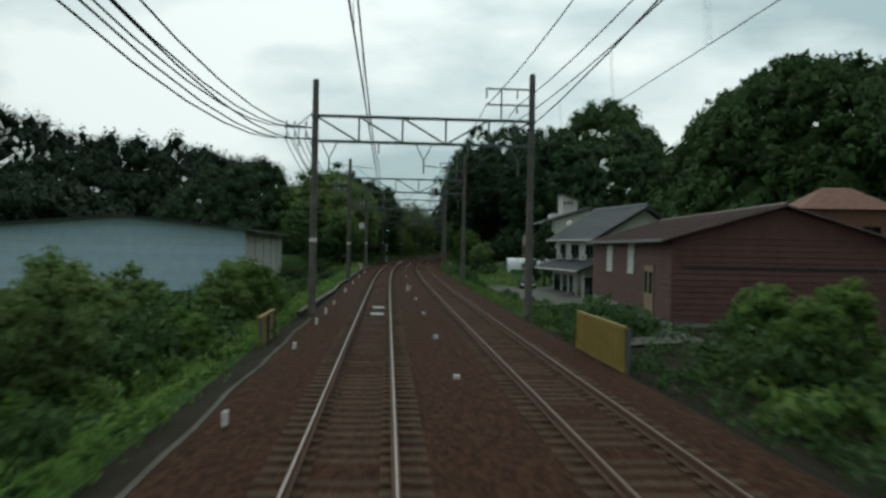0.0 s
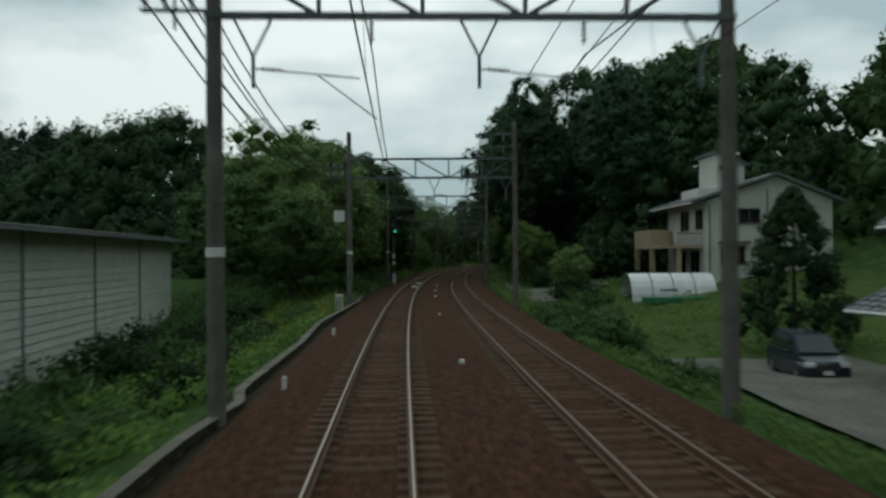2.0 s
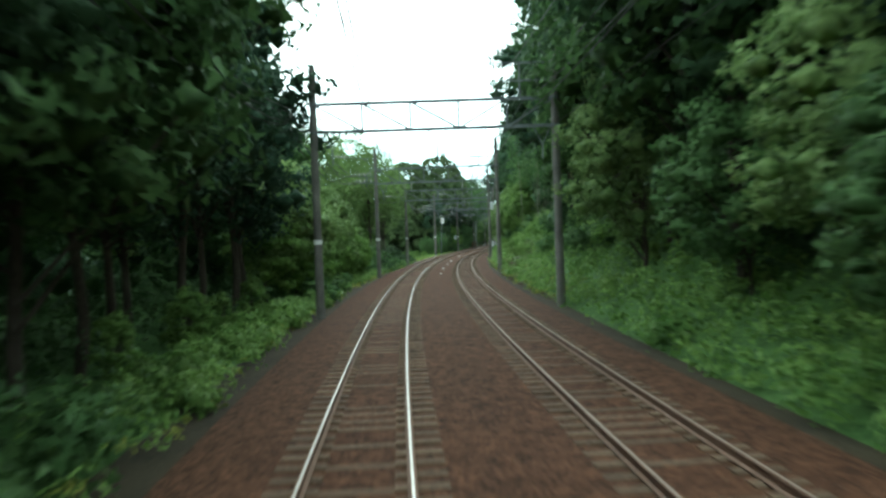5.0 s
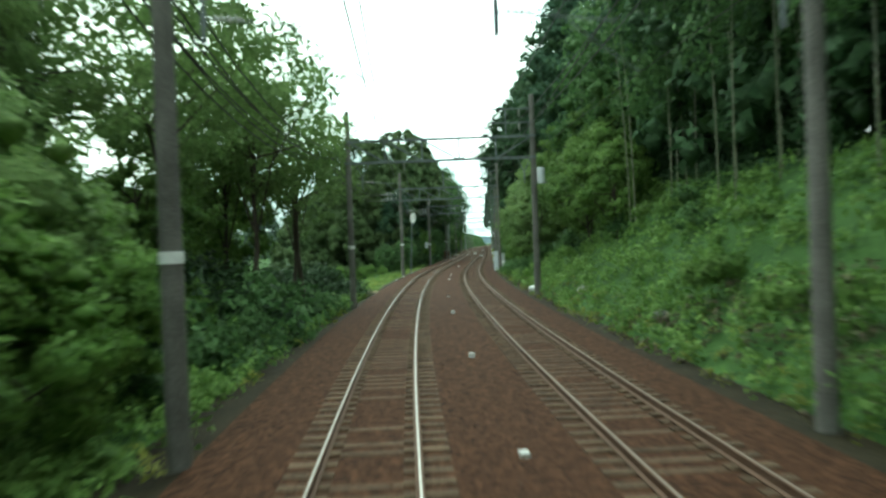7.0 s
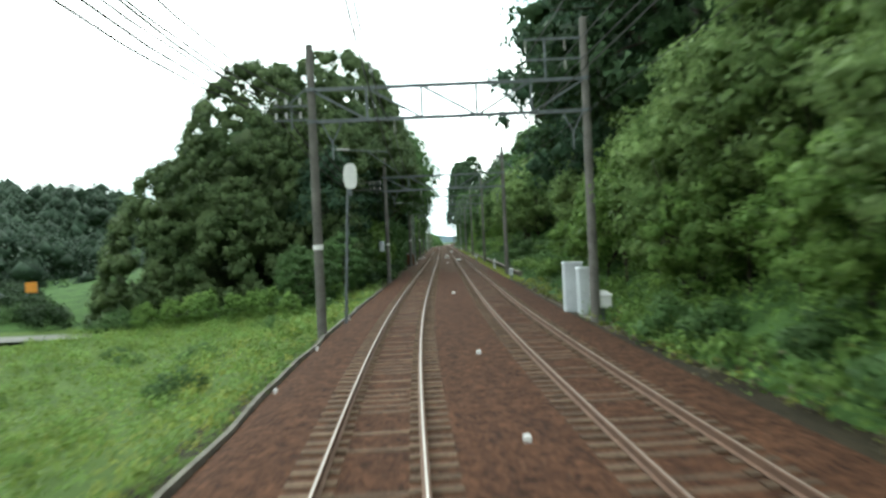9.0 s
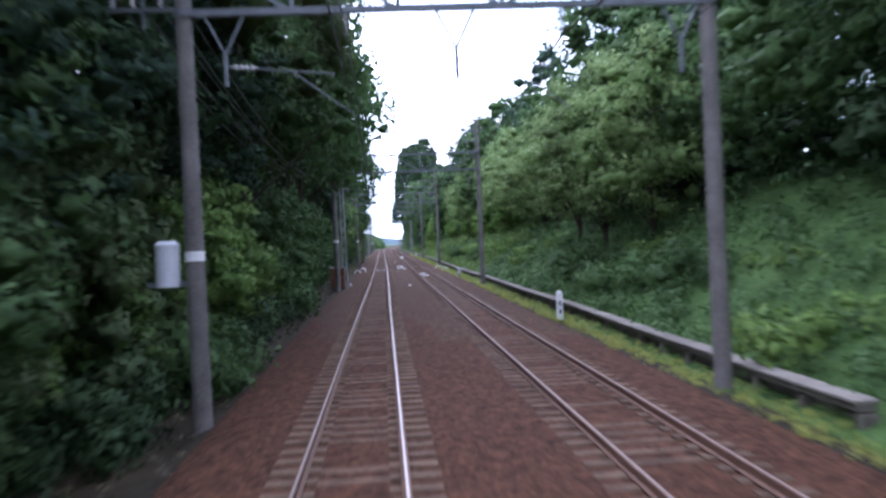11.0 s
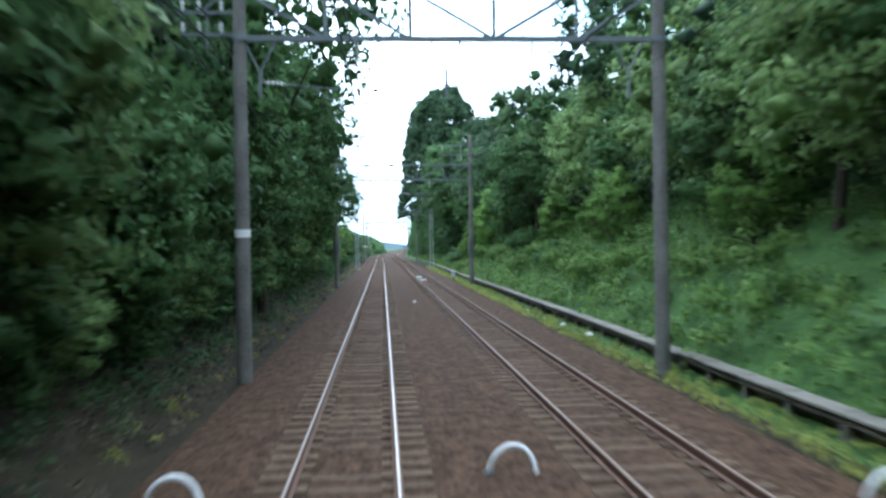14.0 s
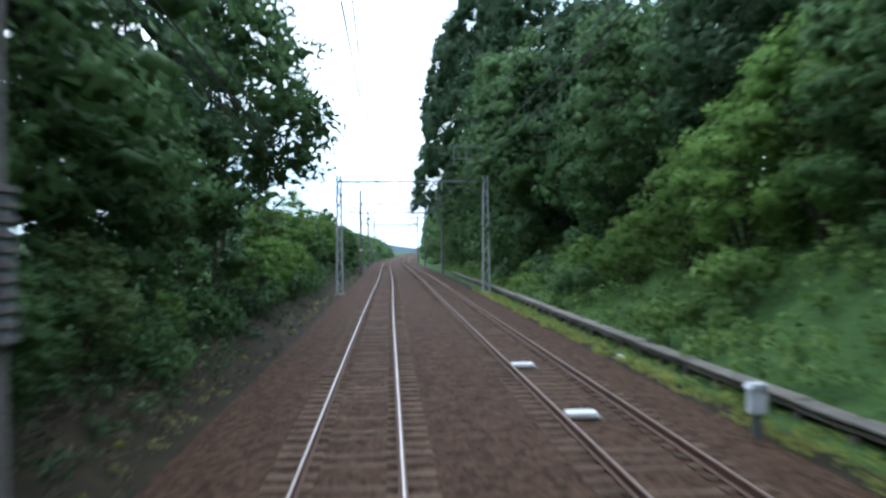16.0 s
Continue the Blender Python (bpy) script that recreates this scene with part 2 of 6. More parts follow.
def sweep(profile, stations, closed=True):
    """Verts and faces of a profile (d, z) carried along the line at the stations; each may be a (s, d shift, z shift)."""
    prof = np.array(profile, float)
    st = np.array([(a, 0, 0) if np.isscalar(a) else a for a in stations], float)
    k = len(prof)
    v = np.concatenate([spot(np.full(k, a), prof[:, 0] + dd, prof[:, 1] + zz) for a, dd, zz in st])
    f = []
    for i in range(len(st) - 1):
        for j in range(k if closed else k - 1):
            j2 = (j + 1) % k
            f.append((i * k + j, i * k + j2, (i + 1) * k + j2, (i + 1) * k + j))
    if closed:
        f += [tuple(range(k))[::-1], tuple((len(st) - 1) * k + j for j in range(k))]
    return v, f


# ---- the lie of the land: heights above the rails by distance from the tracks ----
LEFT_D = [3.5, 6, 10, 18, 35, 80, 150, 2000]
LEFT_Z = {-60: (-.52, -1.4, -1.8, -1.9, -1.9, -1.5, 0, 10), 108: (-.52, -1.4, -1.8, -1.9, -1.9, -1, 2, 10),
          130: (-.5, -.4, .3, 1, 2, 4, 6, 10), 235: (-.5, -.3, 0, .3, .5, 1, 2, 10), 262: (-.7, -1.2, -2.0, -2.6, -3, -3.4, -3.4, 0),
          325: (-.7, -1.2, -2.0, -2.6, -3, -3.4, -3.4, 0), 350: (-.7, -1.2, -2.0, -2.6, -3, -3.4, -3.4, 0), 372: (-.5, 0, 1, 2, 0, -3.4, -3.4, 0), 400: (-.4, .4, 1.5, 3.5, 2, -3, -3.4, 0),
          580: (-.4, .6, 1.5, 3, 5, 6, 6, 5), 680: (-.5, -.5, -.5, 0, 0, 0, 0, 0), 3000: (-.5, -.5, -.5, 0, 0, 0, 0, 0)}
RIGHT_D = [7.9, 9.5, 12.5, 17, 35, 80, 150, 2000]
RIGHT_Z = {-60: (-.6, -.9, -.9, -.9, -.9, 15, 30, 20), 36: (-.7, -.9, -.6, -.3, -.3, 15, 30, 20), 66: (-.7, -1.2, -1.5, -1.5, -1.5, 15, 30, 20), 95: (-.8, -1.5, -1.9, -1.9, -1.6, 15, 30, 20), 126: (-.7, -1, -1, -.9, 1, 14, 26, 20),
           160: (-.5, -.4, 0, 1, 4, 19, 34, 20), 200: (-.3, 1, 4, 6.5, 9, 20, 34, 20), 290: (-.3, 1, 4, 6.5, 9, 18, 28, 20),
           315: (-.5, -.1, 1.5, 4.5, 8, 11, 13, 15), 400: (-.4, .2, 2.6, 5.5, 8, 11, 13, 10), 600: (-.4, .2, 2.6, 5.5, 8, 10, 12, 10),
           700: (-.4, .2, 1, 2, 4, 5, 5, 5), 3000: (-.4, .2, 1, 2, 4, 5, 5, 5)}


def side_height(table, ds, s, dist):
    keys = sorted(table)
    rows = np.array([table[k] for k in keys])
    col = np.stack([np.interp(s, keys, rows[:, j]) for j in range(len(ds))])
    out = np.empty_like(s)
    for i in range(len(s)):
        out[i] = np.interp(dist[i], ds, col[:, i])
    return out


def land(s, d):
    """Height of the ground above the rails."""
    s, d = np.atleast_1d(np.asarray(s, float)), np.atleast_1d(np.asarray(d, float))
    s, d = (a.astype(float).ravel() for a in np.broadcast_arrays(s, d))
    bed = np.interp(d, [-3.5, -2.5, -2.0, -1.3, -.72, .72, 1.3, 2.2, 3.2, 3.75, 5.19, 5.8, 6.5, 7.0, 7.9],
                    [-.7, -.26, -.185, -.18, -.205, -.205, -.18, -.18, -.18, -.205, -.205, -.18, -.185, -.26, -.6])
    z = np.where(d < -3.5, side_height(LEFT_Z, LEFT_D, s, -d), np.where(d > 7.9, side_height(RIGHT_Z, RIGHT_D, s, d), bed))
    edge_l, edge_r = side_height(LEFT_Z, LEFT_D, s, np.full_like(s, 3.5)), side_height(RIGHT_Z, RIGHT_D, s, np.full_like(s, 7.9))
    z = np.where((d < -2.5) & (d >= -3.5), np.interp(-d, [2.5, 3.5], [0, 1]) * (edge_l + .26) - .26, z)
    z = np.where((d > 7.0) & (d <= 7.9), np.interp(d, [7.0, 7.9], [0, 1]) * (edge_r + .26) - .26, z)
    rough = np.array([noise.noise((a * 0.22, b * 0.22, 0.3)) * 0.18 + noise.noise((a * 0.05, b * 0.05, 4.0)) * 0.5 for a, b in zip(s, d)])
    return z + rough * np.clip(np.maximum(-3.2 - d, d - 7.6) / 6, 0, 1)


def on_land(s, d, sink=0.0):
    return float(land(s, d)[0]) - sink

# ---- ground: one sheet to the horizon ----
g_s = np.concatenate([[-1500, -400, -150, -60], np.arange(-30, 640, 3.0), np.arange(650, 800, 10.0), [850, 950, 1200, 2000, 3500]])
g_d = np.array([-2000, -600, -300, -150, -110, -80, -60, -45, -35, -28, -22, -18, -14.5, -12, -10, -8.5, -7.2, -6, -5, -4.2, -3.5, -3.0, -2.5, -2.0, -1.3, -.72, 0, .72, 1.3,
                1.75, 2.2, 2.7, 3.2, 3.75, 4.47, 5.19, 5.8, 6.5, 7.0, 7.45, 7.9, 8.6, 9.5, 10.5, 11.5, 12.5, 14, 15.5, 17, 20, 24, 29, 35, 45, 60, 80, 110, 150, 300, 600, 2000])
gs, gd = np.meshgrid(g_s, g_d, indexing="ij")
gz = land(gs, gd).reshape(gs.shape)
near = np.clip(gd, -150, 150)
gp = spot(gs, near, gz)
chord = np.array([math.cos(float(heading(350))), -math.sin(float(heading(350))), 0])
gp = gp + (gd - near)[..., None] * chord
nd = len(g_d)
verts = gp.reshape(-1, 3)
ii, jj = np.meshgrid(np.arange(len(g_s) - 1), np.arange(nd - 1), indexing="ij")
a = (ii * nd + jj).ravel()
faces = np.stack([a, a + nd, a + nd + 1, a + 1], -1)[:, ::-1]
me = raw_mesh("ground", verts, faces, [M_BALLAST, M_EARTH, M_GRASS, M_BANK, M_BALLAST_GREY], smooth=True)
mid_d = ((g_d[:-1] + g_d[1:]) / 2)[jj.ravel()]
mid_s = ((g_s[:-1] + g_s[1:]) / 2)[ii.ravel()]
idx = np.where((mid_d > -3.2) & (mid_d < 7.2), 0, 1)
idx = np.where((mid_d > 8.2) & (mid_s > 40), 3, idx)
idx = np.where((mid_d < -4.3) & (mid_s < 350), 3, idx)
idx = np.where((mid_d < -9) & (mid_s >= 350), 3, idx)
idx = np.where((mid_d < -4.4) & (mid_s > 255) & (mid_s < 352), 2, idx)
idx = np.where((mid_d > 8.5) & (mid_d < 40) & (mid_s > 96) & (mid_s < 138), 2, idx)
idx = np.where((idx == 0) & (mid_s > 372 + 6 * np.sin(mid_d * 1.7)), 4, idx)
me.polygons.foreach_set("material_index", idx.astype(np.int32))
ground = tagged(new("ground", me), "earth, weeds and brown track ballast along the railway", "ground", kind="structure")

# ---- two tracks ----
RAIL = [(-.033, -.003), (-.014, 0), (.02, 0), (.034, -.003), (.036, -.035), (.01, -.05), (.01, -.135), (.065, -.15), (.065, -.165), (-.065, -.165), (-.065, -.15), (-.01, -.135), (-.01, -.05), (-.036, -.035)]


def sleeper_mesh():
    bm = B()
    for x0, x1, w, z in ((-1.22, -.5, .14, -.165), (-.5, .5, .11, -.2), (.5, 1.22, .14, -.165)):
        lo = [(x0, -w, -.36), (x1, -w, -.36), (x1, w, -.36), (x0, w, -.36)]
        hi = [(x0, -w * .8, z), (x1, -w * .8, z), (x1, w * .8, z), (x0, w * .8, z)]
        v = [bm.verts.new(p) for p in lo + hi]
        for f in ((4, 5, 6, 7), (0, 1, 5, 4), (1, 2, 6, 5), (2, 3, 7, 6), (3, 0, 4, 7)):
            bm.faces.new([v[i] for i in f])
    return mesh_of("sleeper", bm, M_SLEEPER)


SLEEPER = sleeper_mesh()
STATIONS = np.concatenate([np.arange(-60, 700, 4.0), np.arange(700, 1000, 20.0)])


def track(d0, worn, label, first):
    t = thing("railway_track", Matrix(), label, "railway track", kind="structure")
    for side in (-1, 1):
        v, f = sweep([(x + d0 + side * GAUGE / 2, z) for x, z in RAIL], STATIONS)
        ob = new("rail", raw_mesh("rail", v, f, [M_RAILRUST, worn]))
        k = len(RAIL)
        mi = np.zeros(len(f), np.int32)
        mi[np.arange(1, len(f) - 2, k)] = 1
        ob.data.polygons.foreach_set("material_index", mi)
        ob.parent = t
    rest_v, rest_f = [], []
    base = np.array([v.co for v in SLEEPER.vertices])
    polys = [tuple(p.vertices) for p in SLEEPER.polygons]
    for i, s in enumerate(np.arange(-12, 720, 0.61)):
        z = random.uniform(-.012, .008)
        if first <= s < first + 180:
            ob = new("sleeper", SLEEPER)
            ob.parent, ob.matrix_basis = t, put(s, d0, z, random.uniform(-.4, .4))
        else:
            m = np.array(put(s, d0, z))
            n0 = len(rest_v) * len(base)
            rest_v.append(base @ m[:3, :3].T + m[:3, 3])
            rest_f += [tuple(n0 + j for j in p) for p in polys]
    ob = new("sleepers", raw_mesh("sleepers", np.concatenate(rest_v), rest_f, M_SLEEPER))
    ob.parent = t
    tagged(ob, kind="stuff")


M_RUSTHEAD = material("dull_rail_head", (0.09, 0.06, 0.045), (0.22, 0.17, 0.14), rough=0.6, scale=5, fine=60, bump=0.1, metal=0.35)
track(0.0, M_RAILHEAD, "standard-gauge track with shiny steel rails on brown ballast", -6)
track(APART, M_RUSTHEAD, "parallel standard-gauge track with duller rails on ballast", -6)


def scatter_stones():
    n = 14000
    s = np.random.uniform(0, 560, n)
    d = np.random.uniform(-3.0, 7.3, n)
    z = land(s, d)
    p = spot(s, d, z + .005)
    r = np.random.uniform(.02, .045, n)
    oct_v = np.array([(1, 0, 0), (0, 1, 0), (-1, 0, 0), (0, -1, 0), (0, 0, .45), (0, 0, -.5)])
    tri = np.array([(0, 1, 4), (1, 2, 4), (2, 3, 4), (3, 0, 4)])
    jit = oct_v[None] * np.random.uniform(.6, 1.4, (n, 6, 3)) * r[:, None, None]
    v = (jit + p[:, None]).reshape(-1, 3)
    f = (tri[None] + 6 * np.arange(n)[:, None, None]).reshape(-1, 3)
    tagged(new("ballast_stones", raw_mesh("ballast_stones", v, f, M_STONE)), "loose brown crushed stones of the track bed", "ballast", kind="stuff")


scatter_stones()

# ---- gantries over both tracks ----
POLE_L, POLE_R = -3.25, 7.65
LOW, TOP = 7.9, 9.15


def insulator(name, a, b, parent, r=0.07):
    bm = B()
    a, b = Vector(a), Vector(b)
    rod(bm, a, b, .018, n=6)
    for i in range(4):
        c = a.lerp(b, .2 + .2 * i)
        u = (b - a).normalized() * .02
        rod(bm, c - u, c + u, r, r * .6, n=8)
    return part(name, bm, M_INSUL, parent)


def gantry(m, POLE_L, POLE_R, label, left_arms=True):
    g = thing("line_gantry", m, label, "catenary gantry", "gantries over the tracks")
    for x, top in ((POLE_L, 10.9), (POLE_R, 11.5)):
        bm = rod(B(), (x, 0, -1.6), (x, 0, top), .2, .15, n=14)
        rod(bm, (x, 0, top), (x, 0, top + .05), .15, .1, n=14)
        pole = part("pole", bm, M_POLE, g, "round weathered concrete pole", smooth=False)
        for z in (LOW, TOP):
            part("clamp", rod(B(), (x, 0, z - .07), (x, 0, z + .07), .2, n=14), M_STEEL, pole)
    for z in (LOW, TOP):
        part("chord", bar(B(), (POLE_L, 0, z), (POLE_R, 0, z), .15, .14), M_STEEL, g)
    xs = [POLE_L + (POLE_R - POLE_L) * i / 5 for i in range(6)]
    for x in xs[1:5]:
        part("post", bar(B(), (x, 0, LOW), (x, 0, TOP), .09, .09), M_STEEL, g)
    for i in range(5):
        a, b = ((xs[i], 0, TOP), (xs[i + 1], 0, LOW)) if i < 3 else ((xs[i + 1], 0, TOP), (xs[i], 0, LOW))
        part("brace", bar(B(), a, b, .085, .085), M_STEEL, g)
    for x in (-2.45, 2.25, 7.0):
        bm = bar(B(), (x - .42, 0, LOW), (x, 0, LOW - .85), .05, .05)
        bar(bm, (x + .42, 0, LOW), (x, 0, LOW - .85), .05, .05)
        bar(bm, (x, 0, LOW - .8), (x, 0, LOW - 1.5), .07, .07)
        part("hanger", bm, M_STEEL, g, "V-shaped steel hanger")
    for x, off in ((0.0, -2.45), (APART, 2.25)):
        insulator("insulator", (x, 0, LOW - .05), (x, 0, LOW - .6), g)
        bm = rod(B(), (off, 0, LOW - 1.1), (x - .25, 0, LOW - 1.3), .017, n=6)
        rod(bm, (x - 1.1, 0, LOW - 1.25), (x + .1, 0, 5.75), .014, n=6)
        part("steady_arm", bm, M_STEEL, g)
        insulator("insulator", (off + .1, 0, LOW - 1.1), (off + .65, 0, LOW - 1.14), g, .06)
    # cross arms inside the far pole
    for z in (10.75, 9.95):
        part("cross_arm", bar(B(), (POLE_R, 0, z), (POLE_R - 2.35, 0, z), .08, .08), M_STEEL, g)
    part("arm_post", bar(B(), (POLE_R - 1.55, 0, TOP), (POLE_R - 1.55, 0, 10.8), .07, .07), M_STEEL, g)
    for x in (POLE_R - .75, POLE_R - 2.3):
        insulator("insulator", (x, 0, 10.72), (x, 0, 10.25), g)
    insulator("insulator", (POLE_R - .75, 0, 9.92), (POLE_R - .75, 0, 9.5), g)
    if left_arms:
        for z in (8.55, 8.0):
            part("cross_arm", bar(B(), (POLE_L, 0, z), (POLE_L - 1.5, 0, z), .07, .07), M_STEEL, g)
        part("arm_post", bar(B(), (POLE_L - .8, 0, 7.6), (POLE_L - .8, 0, 8.6), .05, .05), M_STEEL, g)
        part("brace", bar(B(), (POLE_L, 0, 9.4), (POLE_L - .9, 0, 8.6), .05, .05), M_STEEL, g)
        for x in (POLE_L - .45, POLE_L - 1.0, POLE_L - 1.4):
            for z in (8.6, 8.05):
                insulator("insulator", (x, 0, z), (x, 0, z + .28), g, .06)
    part("number_plate", rod(B(), (POLE_L, 0, 2.9), (POLE_L, 0, 3.1), .197, n=14), M_WHITE, g, "white band round the pole")
    return g


GANTRIES = [6, 42.5, 80.5, 119, 157.5, 194, 230.5, 266.5, 311, 356, 401, 452, 500.5, 556, 606, 656, 706]
SPANS = {42.5: (-3.15, 7.65, .3), 80.5: (-3.25, 7.55, .15), 119: (-3.35, 7.6, .17), 157.5: (-3.45, 7.6, .2), 230.5: (-3.1, 7.5, 0), 266.5: (-3.25, 7.55, 0), 311: (-3.2, 7.55, .05), 401: (-2.95, 7.7, .4), 452: (-2.95, 7.8, .45), 500.5: (-3.2, 7.9, .55)}
for s in GANTRIES[1:]:
    if s != 556:
        left, right, lift = SPANS.get(s, (-3.25, 7.6, 0))
        gantry(put(s, 0, lift), left, right, "steel truss gantry on two round concrete poles over both tracks")


def lattice_mast(parent, x, h, w):
    """A square mast of angle iron with crossed bracing."""
    bm = B()
    for i in (-1, 1):
        for j in (-1, 1):
            bar(bm, (x + i * w, j * w, -.8), (x + i * w * .6, j * w * .6, h), .09, .09)
    n = int(h / .8)
    for k in range(n):
        z0, z1 = k * h / n, (k + 1) * h / n
        q0, q1 = w * (1 - .4 * z0 / h), w * (1 - .4 * z1 / h)
        e = 1 if k % 2 else -1
        for j in (-1, 1):
            bar(bm, (x - e * q0, j * q0, z0), (x + e * q1, j * q1, z1), .05, .05)
            bar(bm, (x + j * q0, -e * q0, z0), (x + j * q1, e * q1, z1), .05, .05)
    part("lattice_mast", bm, M_ZINC, parent, "braced angle-iron mast")
    part("footing", box(B(), x - w - .15, x + w + .15, -w - .15, w + .15, -.9, -.2, .03), M_CONC, parent)


g = thing("line_gantry", put(556, 0), "light gantry on two braced lattice masts over both tracks", "catenary gantry", "gantries over the tracks")
lattice_mast(g, -3.2, 8.6, .22)
lattice_mast(g, 7.75, 9.4, .26)
part("chord", bar(B(), (-3.2, 0, 8.1), (7.75, 0, 8.1), .13, .13), M_STEEL, g)
for a, b in (((-3.2, 0, 6.9), (-1.6, 0, 8.1)), ((7.75, 0, 6.7), (5.7, 0, 8.1))):
    part("brace", bar(B(), a, b, .06, .06), M_STEEL, g)
for z in (10.7, 9.8):
    part("cross_arm", bar(B(), (7.65, 0, z), (5.35, 0, z), .08, .08), M_STEEL, g)
for x in (5.4, 6.35, 7.6):
    part("arm_post", bar(B(), (x, 0, 8.1 if x > 6 and x < 7 else 9.3), (x, 0, 10.75), .06, .06), M_STEEL, g)
for x in (0.0, APART):
    insulator("insulator", (x, 0, 8.05), (x, 0, 7.4), g)
m = thing("lattice_pole", put(406.6, -2.7, -.3), "slim grey lattice mast beside the track", "lattice mast")
lattice_mast(m, 0, 11, .19)


def wire(name, d, z, sag, r, label, knots, group="overhead wires", first=0.0):
    """A thin wire from support to support; first: how much further out the first two supports stand."""
    pts = []
    for a, b in zip(knots[:-1], knots[1:]):
        for q in np.arange(0, 1, .125):
            pts.append((a + (b - a) * q, d + first * np.interp(a + (b - a) * q, knots[1:3], (1, 0)), z - sag * 4 * q * (1 - q)))
    pts.append((knots[-1], d, z))
    ring = [(r * math.cos(t), r * math.sin(t)) for t in (0.5, 2.6, 4.7)]
    v, f = sweep(ring, pts)
    tagged(new(name, raw_mesh(name, v, f, M_WIRE)), label, "overhead wire", group)


KNOTS = [-32] + GANTRIES
for d0 in (0.0, APART):
    wire("contact_wire", d0 + .08, 5.72, .02, .015 if d0 == 0 else .007, "dark copper contact wire above the track", KNOTS)
    wire("messenger_wire", d0 + .02, 7.25, .75, .018, "sagging steel messenger wire above the contact wire", KNOTS)
    droppers = B()
    for a, b in zip(KNOTS[:-1], KNOTS[1:]):
        for i in range(1, 8):
            q = i / 8
            s = a + (b - a) * q
            rod(droppers, spot(s, d0 + .08, 5.72), spot(s, d0 + .02, 7.25 - 3 * q * (1 - q)), .006, n=3)
    single("dropper_wires", droppers, M_WIRE, Matrix(), "thin dropper wires holding the contact wire", "overhead wire", "overhead wires", kind="stuff")
for x, z in ((-.45, 8.9), (-1.0, 8.9), (-1.4, 8.9), (-.45, 8.33), (-1.0, 8.33), (-1.4, 8.33)):
    wire("feeder_wire", POLE_L + x, z, 1.3, .028, "black feeder wire on the insulators of the poles", KNOTS, first=-1.0)
for x, z in ((-.75, 10.22), (-2.3, 10.22), (-.75, 9.48)):
    wire("feeder_wire", POLE_R + x, z, .5, .024, "black feeder wire on the insulators of the poles", KNOTS)

# ---- plants ----


def unit(v):
    return v / (np.linalg.norm(v, axis=-1, keepdims=True) + 1e-9)


CORE = np.array([(1, 0, 0), (-1, 0, 0), (0, 1, 0), (0, -1, 0), (0, 0, 1), (0, 0, -1)]) * 1.15
CORE_TRI = [(0, 2, 4), (2, 1, 4), (1, 3, 4), (3, 0, 4), (2, 0, 5), (1, 2, 5), (3, 1, 5), (0, 3, 5)]


def leaf_cloud(rng, centres, radii, count, size, up=0.35, middle=None, heart=0.58, flat=1.0):
    """Sprays of leaves on the skins of small clumps, and the shaded heart of each clump. Returns verts, faces and soft normals that follow the clumps."""
    k = len(centres)
    count, size = int(2.6 * count), .62 * size
    which = rng.integers(0, k, count)
    way = rng.normal(size=(count, 3))
    way[:, 2] += up
    out = np.zeros((count, 3))
    if middle is not None:
        out = centres[which] - middle
        out = out / (np.linalg.norm(out, axis=1, keepdims=True) + .3)
        way += .8 * out
    way = unit(way)
    p = centres[which] + way * np.array([1, 1, flat]) * (radii[which] * rng.uniform(.62, 1.12, count))[:, None]
    nrm = unit(way + rng.normal(size=(count, 3)) * .55)
    t = unit(np.cross(nrm, rng.normal(size=(count, 3))))
    w = np.cross(nrm, t)
    ln = (size * rng.uniform(.55, 1.4, count))[:, None]
    v = np.stack([p - t * ln * .65, p + t * ln * .45 - w * ln * .34, p + t * ln * .4 + w * ln * .34], 1).reshape(-1, 3)
    soft = unit(way + .4 * out + .45 * nrm + np.array([0, 0, .25]))
    n = np.repeat(soft, 3, axis=0)
    f = np.arange(3 * count).reshape(-1, 3)
    face_n = np.cross(v[f[:, 1]] - v[f[:, 0]], v[f[:, 2]] - v[f[:, 0]])
    away = (face_n * soft).sum(1) < 0
    f[away] = f[away][:, ::-1]
    if not heart:
        return v, f.tolist(), n
    hv = (CORE[None] * rng.uniform(.6, 1.1, (k, 6, 1)) * np.array([1, 1, flat]) * (radii * heart * .86)[:, None, None] + centres[:, None]).reshape(-1, 3)
    hf = (np.array(CORE_TRI)[None] + 3 * count + 6 * np.arange(k)[:, None, None]).reshape(-1, 3)
    return np.concatenate([v, hv]), f.tolist() + hf.tolist(), np.concatenate([n, np.tile(unit(CORE), (k, 1))])


